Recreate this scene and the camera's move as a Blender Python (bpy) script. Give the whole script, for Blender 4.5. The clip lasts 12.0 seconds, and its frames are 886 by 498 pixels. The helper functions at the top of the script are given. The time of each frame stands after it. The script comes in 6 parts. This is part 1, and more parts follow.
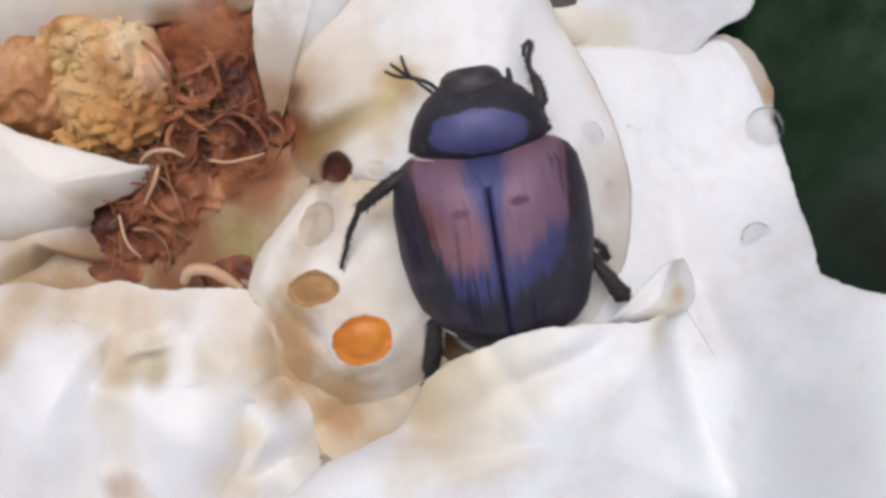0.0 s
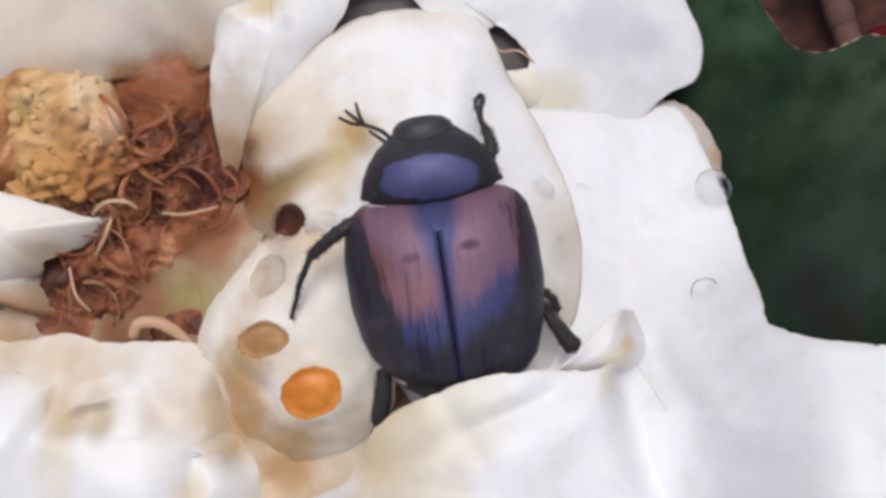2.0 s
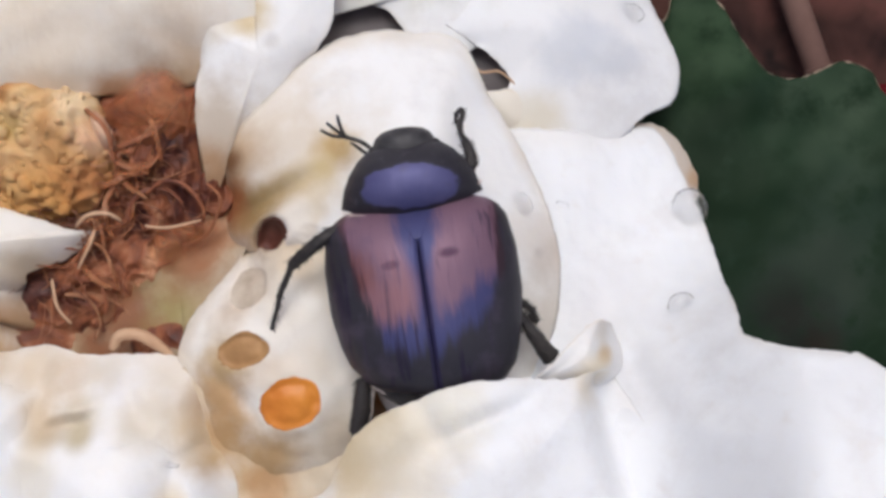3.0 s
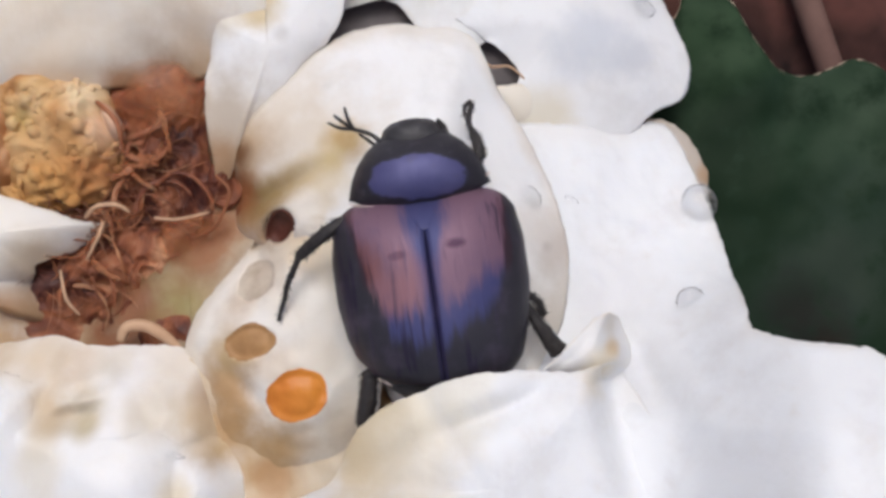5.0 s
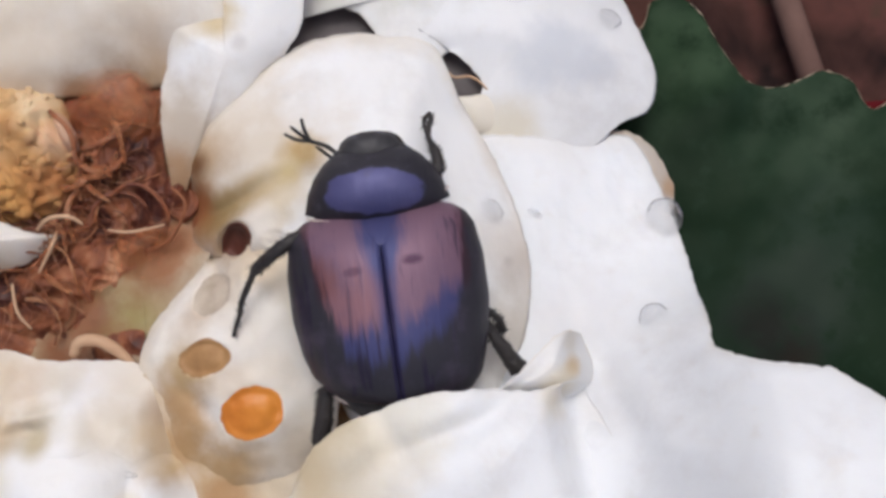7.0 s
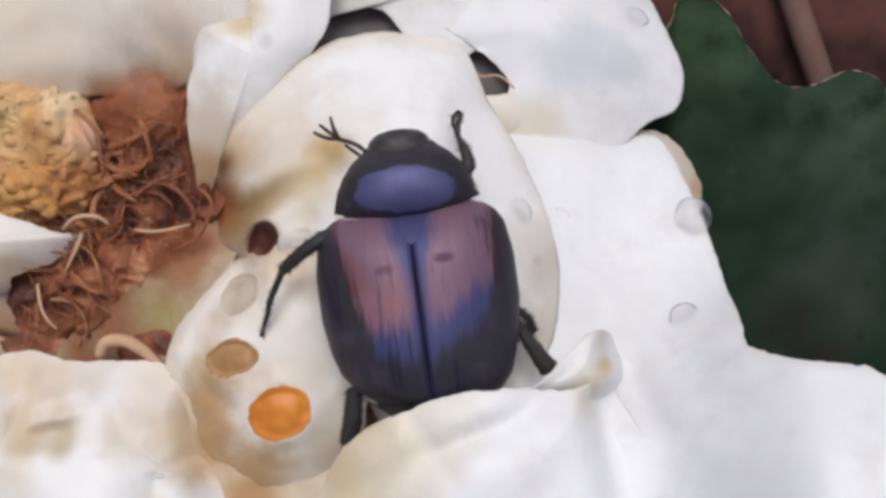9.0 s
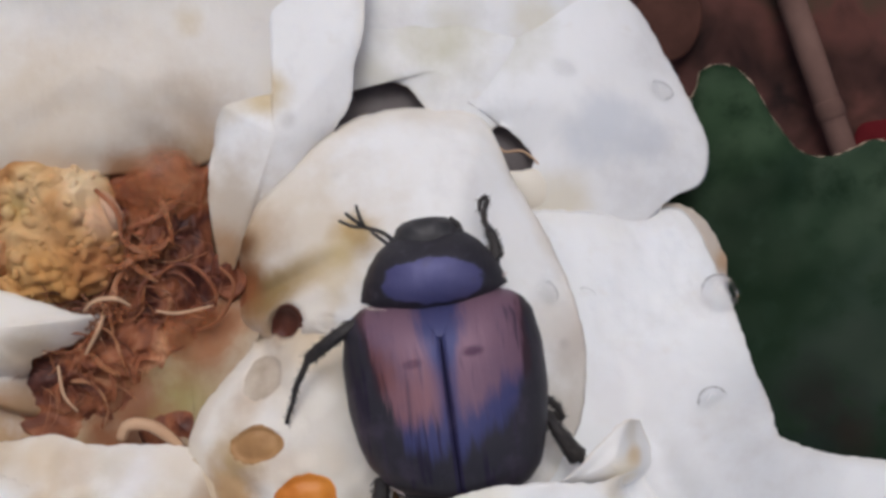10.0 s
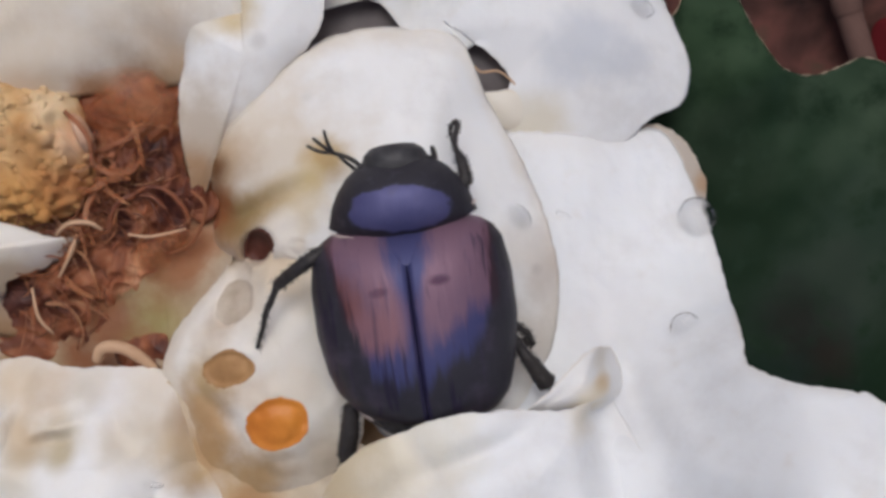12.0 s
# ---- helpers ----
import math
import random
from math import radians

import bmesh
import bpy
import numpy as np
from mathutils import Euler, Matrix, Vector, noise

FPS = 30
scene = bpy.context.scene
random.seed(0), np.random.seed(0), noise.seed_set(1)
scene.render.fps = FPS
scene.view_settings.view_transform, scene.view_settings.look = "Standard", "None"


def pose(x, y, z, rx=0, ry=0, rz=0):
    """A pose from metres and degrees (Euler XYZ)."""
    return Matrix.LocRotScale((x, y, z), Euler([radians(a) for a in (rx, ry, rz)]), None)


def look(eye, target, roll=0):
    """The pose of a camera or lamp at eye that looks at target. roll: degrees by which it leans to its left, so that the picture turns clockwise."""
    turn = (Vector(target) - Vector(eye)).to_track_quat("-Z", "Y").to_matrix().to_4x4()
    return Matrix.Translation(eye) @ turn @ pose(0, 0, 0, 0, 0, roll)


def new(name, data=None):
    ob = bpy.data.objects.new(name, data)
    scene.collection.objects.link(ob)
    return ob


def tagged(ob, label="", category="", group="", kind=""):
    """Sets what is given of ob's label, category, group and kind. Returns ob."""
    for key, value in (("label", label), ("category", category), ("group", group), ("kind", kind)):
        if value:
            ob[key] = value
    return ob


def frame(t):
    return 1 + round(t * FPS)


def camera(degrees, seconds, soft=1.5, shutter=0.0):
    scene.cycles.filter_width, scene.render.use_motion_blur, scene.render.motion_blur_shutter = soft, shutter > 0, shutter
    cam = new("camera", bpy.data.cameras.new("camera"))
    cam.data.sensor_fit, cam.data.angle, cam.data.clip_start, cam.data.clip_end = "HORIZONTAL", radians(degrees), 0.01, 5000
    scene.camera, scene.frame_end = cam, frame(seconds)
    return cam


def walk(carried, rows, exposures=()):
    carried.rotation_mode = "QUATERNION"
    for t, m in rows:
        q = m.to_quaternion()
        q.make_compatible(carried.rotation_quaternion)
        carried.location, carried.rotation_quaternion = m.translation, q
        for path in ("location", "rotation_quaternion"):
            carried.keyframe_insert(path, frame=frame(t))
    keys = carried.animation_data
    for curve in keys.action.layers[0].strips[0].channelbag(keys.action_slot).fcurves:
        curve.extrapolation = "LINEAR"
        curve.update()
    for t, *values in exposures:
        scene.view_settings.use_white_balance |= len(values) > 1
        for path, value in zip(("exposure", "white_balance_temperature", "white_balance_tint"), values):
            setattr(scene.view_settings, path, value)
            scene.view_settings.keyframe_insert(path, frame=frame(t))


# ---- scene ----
from mathutils.bvhtree import BVHTree

# A beetle on a wilting white flower, in millimetres scaled to metres.
MM = 0.001
cam = camera(40, 12.0, soft=3.4)
PATH = [
    (0, pose(-0.001419, 0.006333, 0.054131, -8.539, 1.879, -1.555)),
    (0.1, pose(-0.001682, 0.005332, 0.054350, -8.551, 1.832, -1.436)),
    (0.2, pose(-0.000038, 0.004770, 0.054401, -8.486, 1.601, -1.281)),
    (0.3, pose(0.000588, 0.005241, 0.054507, -8.281, 1.513, -1.445)),
    (0.4, pose(0.000025, 0.006145, 0.054693, -7.851, 1.743, -1.678)),
    (0.5, pose(-0.001104, 0.006019, 0.054906, -7.935, 2.376, -1.830)),
    (0.6, pose(-0.001944, 0.004937, 0.054942, -7.774, 2.450, -1.878)),
    (0.7, pose(-0.001574, 0.003917, 0.054985, -7.505, 1.793, -1.819)),
    (0.8, pose(-0.000860, 0.003836, 0.054937, -6.747, 1.483, -1.754)),
    (0.9, pose(-0.000863, 0.004467, 0.054928, -5.368, 1.465, -1.611)),
    (1, pose(-0.001320, 0.004363, 0.054923, -4.614, 1.742, -1.554)),
    (1.1, pose(-0.002230, 0.003839, 0.054956, -4.037, 1.675, -1.369)),
    (1.2, pose(-0.001797, 0.003083, 0.054854, -3.590, 1.742, -1.073)),
    (1.3, pose(-0.001156, 0.002602, 0.054774, -3.161, 1.508, -0.878)),
    (1.4, pose(-0.000842, 0.002747, 0.054765, -2.862, 0.892, -1.007)),
    (1.5, pose(-0.000937, 0.003021, 0.054721, -2.488, 0.789, -1.125)),
    (1.6, pose(-0.001019, 0.002970, 0.054676, -2.400, 0.835, -1.056)),
    (1.7, pose(-0.000609, 0.002394, 0.054562, -2.701, 1.026, -0.971)),
    (1.8, pose(-0.000437, 0.002173, 0.054562, -2.654, 0.697, -0.869)),
    (1.9, pose(-0.000061, 0.002473, 0.054507, -2.606, 0.504, -0.914)),
    (2, pose(-0.000903, 0.002510, 0.054619, -2.178, 0.251, -0.745)),
    (2.1, pose(-0.001329, 0.002080, 0.054750, -1.759, 0.721, -0.634)),
    (2.2, pose(-0.001495, 0.001291, 0.054923, -1.716, 0.742, -0.614)),
    (2.3, pose(-0.000968, 0.000368, 0.055062, -1.363, 0.671, -0.350)),
    (2.4, pose(-0.000531, 0.000068, 0.055282, -1.039, 0.093, -0.360)),
    (2.5, pose(-0.001818, 0.000558, 0.055652, -0.457, -0.289, -0.591)),
    (2.6, pose(-0.001898, 0.000650, 0.055417, 0.179, 0.915, -0.325)),
    (2.7, pose(-0.001700, 0.000345, 0.055321, 0.271, 0.997, -0.300)),
    (2.8, pose(-0.001148, -0.000226, 0.055272, 0.473, 0.632, -0.155)),
    (2.9, pose(-0.000566, -0.000577, 0.055286, 0.912, -0.102, 0.001)),
    (3, pose(-0.000624, -0.000024, 0.055283, 0.984, -0.383, -0.331)),
    (3.1, pose(-0.000790, -0.000050, 0.055025, 1.242, -0.005, -0.054)),
    (3.2, pose(-0.001223, 0.000293, 0.054859, 1.184, -0.102, -0.132)),
    (4.8, pose(-0.001552, -0.000951, 0.055298, 2.008, 0.541, -0.066)),
    (4.9, pose(-0.000655, -0.000805, 0.055221, 1.994, 0.289, 0.029)),
    (5, pose(-0.000236, -0.001039, 0.055144, 1.669, 0.366, 0.094)),
    (5.1, pose(-0.000663, -0.001229, 0.055151, 1.650, 0.266, 0.140)),
    (5.2, pose(-0.000957, -0.000973, 0.055143, 1.852, 0.213, 0.158)),
    (5.3, pose(-0.000946, -0.000788, 0.055128, 1.991, 0.035, 0.165)),
    (5.4, pose(0.000068, -0.000452, 0.055005, 1.864, -0.114, 0.041)),
    (5.5, pose(0.000577, -0.000398, 0.054890, 1.926, 0.097, 0.111)),
    (5.6, pose(0.000178, -0.000530, 0.054865, 2.232, -0.249, 0.323)),
    (5.7, pose(0.000141, -0.000297, 0.054730, 2.222, -0.217, 0.306)),
    (5.8, pose(0.000273, -0.000256, 0.054563, 2.079, -0.101, 0.300)),
    (5.9, pose(0.000310, 0.000075, 0.054456, 2.024, -0.282, 0.197)),
    (6, pose(-0.000000, -0.000000, 0.054364, 1.754, -0.326, 0.108)),
    (6.1, pose(-0.000029, -0.000377, 0.054335, 1.906, -0.185, 0.308)),
    (6.2, pose(0.000220, -0.000290, 0.054289, 1.905, -0.176, 0.271)),
    (6.3, pose(0.000582, -0.000127, 0.054219, 1.756, -0.135, 0.139)),
    (6.4, pose(0.000935, -0.000020, 0.054189, 1.865, -0.288, 0.129)),
    (6.5, pose(0.001037, -0.000224, 0.054149, 1.803, -0.223, 0.141)),
    (6.6, pose(0.000602, -0.000467, 0.054224, 1.847, -0.467, 0.243)),
    (6.7, pose(0.000484, -0.000302, 0.054224, 1.739, -0.531, 0.165)),
    (6.8, pose(0.000485, -0.000251, 0.054221, 1.740, -0.638, 0.178)),
    (6.9, pose(0.000515, -0.000289, 0.054214, 1.798, -0.743, 0.246)),
    (7, pose(0.000937, -0.000296, 0.054072, 1.639, -0.350, 0.266)),
    (7.1, pose(0.000823, -0.000567, 0.054285, 1.596, -0.050, 0.242)),
    (7.2, pose(0.000677, -0.001088, 0.054451, 1.671, 0.568, 0.390)),
    (8.8, pose(-0.000042, -0.000125, 0.053921, 1.896, 0.119, 0.162)),
    (8.9, pose(-0.000175, -0.000421, 0.053774, 1.827, 0.155, 0.165)),
    (9, pose(-0.000179, -0.000703, 0.053672, 2.027, -0.151, 0.267)),
    (9.1, pose(-0.000386, -0.000240, 0.053729, 1.664, -0.452, -0.063)),
    (9.2, pose(0.000209, 0.000127, 0.053647, 1.748, -0.365, -0.053)),
    (9.3, pose(0.000191, 0.000164, 0.053666, 1.943, -0.464, 0.060)),
    (9.4, pose(-0.000313, 0.000227, 0.053674, 2.089, -0.230, 0.142)),
    (9.5, pose(-0.000362, 0.000325, 0.053655, 2.207, -0.152, 0.201)),
    (9.6, pose(-0.000900, 0.000967, 0.053649, 2.214, -0.377, 0.188)),
    (9.7, pose(-0.000626, 0.001740, 0.053531, 2.434, -0.406, 0.299)),
    (9.8, pose(-0.000606, 0.002320, 0.053421, 2.296, -0.423, 0.272)),
    (9.9, pose(-0.001336, 0.003007, 0.053383, 2.336, -0.426, 0.249)),
    (10, pose(-0.001548, 0.003359, 0.053257, 1.778, -0.331, 0.060)),
    (10.1, pose(-0.001742, 0.003443, 0.053193, 1.987, -0.623, 0.223)),
    (10.2, pose(-0.001684, 0.004257, 0.053047, 2.370, -0.717, 0.264)),
    (10.3, pose(-0.001794, 0.004173, 0.052852, 2.193, -0.401, 0.320)),
    (10.4, pose(-0.001463, 0.003674, 0.052654, 1.426, -0.485, 0.196)),
    (10.5, pose(-0.000472, 0.004404, 0.052358, 0.882, -0.668, -0.177)),
    (10.6, pose(0.000188, 0.005165, 0.052418, 1.608, -1.175, 0.144)),
    (10.7, pose(0.000369, 0.005403, 0.052356, 1.584, -0.879, 0.271)),
    (10.8, pose(0.000854, 0.005598, 0.052275, 1.395, -0.802, 0.328)),
    (10.9, pose(0.002193, 0.005448, 0.052151, 1.051, -1.056, 0.451)),
    (11, pose(0.002718, 0.004905, 0.051945, -0.067, -0.592, 0.299)),
    (11.1, pose(0.002415, 0.003364, 0.052173, -0.720, -0.929, 0.682)),
    (11.2, pose(0.002528, 0.002482, 0.052232, -1.663, -0.955, 0.748)),
    (11.3, pose(0.002109, 0.002983, 0.052225, -1.932, -0.448, 0.698)),
    (11.4, pose(0.001600, 0.003905, 0.052215, -2.304, -0.039, 0.450)),
    (11.5, pose(0.001998, 0.004035, 0.052131, -2.820, 0.250, 0.449)),
    (11.6, pose(0.001514, 0.003259, 0.052415, -2.857, -0.143, 0.676)),
    (11.7, pose(0.001294, 0.002918, 0.052559, -2.992, -0.127, 0.756)),
    (11.8, pose(0.001433, 0.003090, 0.052597, -3.320, 0.048, 0.607)),
    (11.9, pose(0.001191, 0.004527, 0.052606, -2.872, 0.507, 0.445)),
    (12, pose(0.000569, 0.004867, 0.052732, -3.321, 0.533, 0.149)),
]
EXPOSURES = [(0, -0.45, 6200, 10), (1.5, -0.42, 6200, 10), (2.5, -0.4, 6200, 10), (6, -0.45, 6200, 10), (9, -0.48, 6200, 10), (9.5, -0.5, 6200, 10), (10, -0.75, 6200, 10), (10.5, -0.9, 6200, 10), (11, -0.96, 6200, 10), (11.5, -0.85, 6200, 10), (12, -0.73, 6200, 10)]
walk(cam, PATH, EXPOSURES)

# ---- light: bright overcast sky ----
world = bpy.data.worlds.new("sky")
scene.world = world
world.use_nodes = True
wn = world.node_tree
sky = wn.nodes.new("ShaderNodeTexSky")
sky.sky_type, sky.sun_disc = "NISHITA", False
sky.sun_elevation, sky.sun_rotation = radians(65.6), radians(-6.3)
sky.air_density, sky.dust_density, sky.ozone_density = 0.6, 7.0, 0.3
wn.links.new(sky.outputs[0], wn.nodes["Background"].inputs[0])
wn.nodes["Background"].inputs[1].default_value = 0.14
sun = new("sun", bpy.data.lights.new("sun", "SUN"))
sun.data.energy, sun.data.angle, sun.data.color = 1.5, radians(25), (0.96, 0.955, 0.91)
sun.matrix_world = look((-0.05, 0.45, 1.0), (0, 0, 0))


# ---- materials ----
def nodes_of(name):
    m = bpy.data.materials.new(name)
    m.use_nodes = True
    return m, m.node_tree, m.node_tree.nodes["Principled BSDF"]


def noise_node(nt, scale, detail=4.0, rough=0.55, stretch=None):
    co = nt.nodes.new("ShaderNodeTexCoord")
    n = nt.nodes.new("ShaderNodeTexNoise")
    n.inputs["Scale"].default_value = scale
    n.inputs["Detail"].default_value = detail
    n.inputs["Roughness"].default_value = rough
    src = co.outputs["Object"]
    if stretch:
        mp = nt.nodes.new("ShaderNodeMapping")
        mp.inputs["Scale"].default_value = stretch
        nt.links.new(src, mp.inputs[0])
        src = mp.outputs[0]
    nt.links.new(src, n.inputs["Vector"])
    return n.outputs["Fac"]


def ramp(nt, fac, stops):
    r = nt.nodes.new("ShaderNodeValToRGB")
    els = r.color_ramp.elements
    while len(els) < len(stops):
        els.new(0.5)
    for e, (p, c) in zip(els, stops):
        e.position, e.color = p, (*c, 1.0)
    nt.links.new(fac, r.inputs[0])
    return r.outputs[0]


def mix(nt, fac, a, b, mode="MIX"):
    m = nt.nodes.new("ShaderNodeMix")
    m.data_type, m.blend_type = "RGBA", mode
    for sock, v in ((m.inputs[0], fac), (m.inputs[6], a), (m.inputs[7], b)):
        if isinstance(v, (int, float)):
            sock.default_value = v
        elif isinstance(v, tuple):
            sock.default_value = (*v, 1.0)
        else:
            nt.links.new(v, sock)
    return m.outputs[2]


def calc(nt, op, a, b=0.0, c=0.0):
    m = nt.nodes.new("ShaderNodeMath")
    m.operation, m.use_clamp = op, False
    for sock, v in zip(m.inputs, (a, b, c)):
        if isinstance(v, (int, float)):
            sock.default_value = v
        else:
            nt.links.new(v, sock)
    return m.outputs[0]


def smooth(nt, v, lo, hi, a=0.0, b=1.0):
    m = nt.nodes.new("ShaderNodeMapRange")
    m.interpolation_type = "SMOOTHSTEP"
    nt.links.new(v, m.inputs[0])
    for i, x in enumerate((lo, hi, a, b)):
        m.inputs[i + 1].default_value = x
    return m.outputs[0]


def near(nt, spot, radius, jitter=None):
    """1 round a spot (mm), fading to 0 at the radius; heights count less."""
    co = nt.nodes.new("ShaderNodeTexCoord")
    flat = nt.nodes.new("ShaderNodeVectorMath")
    flat.operation = "MULTIPLY"
    nt.links.new(co.outputs["Object"], flat.inputs[0])
    flat.inputs[1].default_value = (1.0, 1.0, 0.3)
    d = nt.nodes.new("ShaderNodeVectorMath")
    d.operation = "DISTANCE"
    nt.links.new(flat.outputs[0], d.inputs[0])
    d.inputs[1].default_value = (spot[0] * MM, spot[1] * MM, spot[2] * 0.3 * MM)
    away = d.outputs["Value"]
    if jitter is not None:
        away = calc(nt, "ADD", away, calc(nt, "MULTIPLY", calc(nt, "SUBTRACT", jitter, 0.5), 1.6 * radius * MM))
    return smooth(nt, away, 0.2 * radius * MM, 1.15 * radius * MM, 1.0, 0.0)


def bump(nt, bsdf, height, strength, distance):
    b = nt.nodes.new("ShaderNodeBump")
    b.inputs["Strength"].default_value = strength
    b.inputs["Distance"].default_value = distance * MM
    nt.links.new(height, b.inputs["Height"])
    nt.links.new(b.outputs[0], bsdf.inputs["Normal"])


def petal_mat(name, base=(0.88, 0.87, 0.87), cream=(0.74, 0.66, 0.53), amount=0.5, spots=(), rough=0.42, leaf=False, margin=0.5):
    """Wet, thin, slightly see-through petal tissue; spots: (centre, radius, colour, strength), with a fifth value for an even outline."""
    m, nt, b = nodes_of(name)
    col = ramp(nt, noise_node(nt, 90, 3), [(0.35, base), (0.75, tuple(x + (y - x) * amount for x, y in zip(base, cream)))])
    fleck, wet = ((0.021, 0.042, 0.025), (0.014, 0.031, 0.019)) if leaf else ((0.62, 0.53, 0.42), (0.66, 0.65, 0.65))
    col = mix(nt, smooth(nt, noise_node(nt, 900, 4), 0.5 if leaf else 0.6, 0.8, 0.0, 0.6 if leaf else 0.18), col, fleck)
    col = mix(nt, smooth(nt, noise_node(nt, 230, 5, 0.65), 0.48, 0.72, 0.0, 0.5), col, wet)
    blotch, jitter = noise_node(nt, 420, 5, 0.6), noise_node(nt, 260, 5, 0.6)
    if not leaf:
        # margins withered to beige, faint veins
        mg = nt.nodes.new("ShaderNodeAttribute")
        mg.attribute_name = "margin"
        worn = calc(nt, "ADD", mg.outputs["Fac"], calc(nt, "MULTIPLY", calc(nt, "SUBTRACT", noise_node(nt, 300, 4), 0.5), 0.25))
        col = mix(nt, smooth(nt, worn, 0.86, 1.02, 0.0, margin), col, (0.66, 0.57, 0.44))
        col = mix(nt, smooth(nt, noise_node(nt, 500, 3, 0.5, (1.0, 0.18, 1.0)), 0.52, 0.7, 0.0, 0.2), col, (0.70, 0.69, 0.67))
    for centre, radius, colour, strength, *even in spots:
        f = calc(nt, "MULTIPLY", near(nt, centre, radius, None if even else jitter), smooth(nt, blotch, 0.3, 0.55, 0.0 if leaf else 0.72, 1.0))
        col = mix(nt, calc(nt, "MULTIPLY", f, min(1.0, strength * 1.1)), col, colour)
    nt.links.new(col, b.inputs["Base Color"])
    b.inputs["Roughness"].default_value = rough
    b.inputs["Subsurface Weight"].default_value = 0.0 if leaf else 0.3
    b.inputs["Subsurface Radius"].default_value = (1.0, 0.85, 0.65)
    b.inputs["Subsurface Scale"].default_value = 0.8 * MM
    b.inputs["Specular IOR Level"].default_value = 0.09 if leaf else 0.3
    h = calc(nt, "ADD", noise_node(nt, 600, 4), calc(nt, "MULTIPLY", noise_node(nt, 160, 2), 2.0))
    if not leaf:
        # crepe of fine wrinkles
        crepe = calc(nt, "ABSOLUTE", calc(nt, "SUBTRACT", noise_node(nt, 330, 3, 0.6, (1.0, 0.45, 1.0)), 0.5))
        h = calc(nt, "ADD", h, calc(nt, "MULTIPLY", crepe, -2.2))
    bump(nt, b, h, 0.12 if leaf else 0.22, 0.3)
    return m


def plain_mat(name, lo, hi, scale, rough=0.6, metal=0.0, bumpiness=0.4, stretch=None, detail=5.0, spec=0.35, island=0.0):
    m, nt, b = nodes_of(name)
    n = noise_node(nt, scale, detail, 0.6, stretch)
    fac = n
    if island:
        geo = nt.nodes.new("ShaderNodeNewGeometry")
        fac = calc(nt, "ADD", calc(nt, "MULTIPLY", n, 1 - island), calc(nt, "MULTIPLY", geo.outputs["Random Per Island"], island))
    nt.links.new(ramp(nt, fac, [(0.25, lo), (0.75, hi)]), b.inputs["Base Color"])
    b.inputs["Specular IOR Level"].default_value = spec
    b.inputs["Roughness"].default_value, b.inputs["Metallic"].default_value = rough, metal
    bump(nt, b, n, bumpiness, 0.3)
    return m


def swirl_mat(name, stops, scale, distort=1.5, rough=0.5, bumpiness=0.4, fine=0.35, spots=()):
    """Soft withered tissue: colours run in swirling strands; spots as for a petal."""
    m, nt, b = nodes_of(name)
    co = nt.nodes.new("ShaderNodeTexCoord")
    outs = []
    for k, sc in enumerate((scale, scale * 2.7)):
        n = nt.nodes.new("ShaderNodeTexNoise")
        n.inputs["Scale"].default_value, n.inputs["Detail"].default_value = sc, 3.0
        n.inputs["Distortion"].default_value = distort
        nt.links.new(co.outputs["Object"], n.inputs["Vector"])
        outs.append(n.outputs["Fac"])
    fac = calc(nt, "ADD", calc(nt, "MULTIPLY", outs[0], 1 - fine), calc(nt, "MULTIPLY", outs[1], fine))
    col = ramp(nt, fac, stops)
    for centre, radius, colour, strength in spots:
        col = mix(nt, calc(nt, "MULTIPLY", near(nt, centre, radius, noise_node(nt, 300, 4, 0.6)), strength), col, colour)
    nt.links.new(col, b.inputs["Base Color"])
    b.inputs["Roughness"].default_value = rough
    b.inputs["Specular IOR Level"].default_value = 0.25
    b.inputs["Subsurface Weight"].default_value = 0.15
    b.inputs["Subsurface Radius"].default_value = (1.0, 0.5, 0.3)
    b.inputs["Subsurface Scale"].default_value = 0.4 * MM
    bump(nt, b, fac, bumpiness, 0.35)
    return m


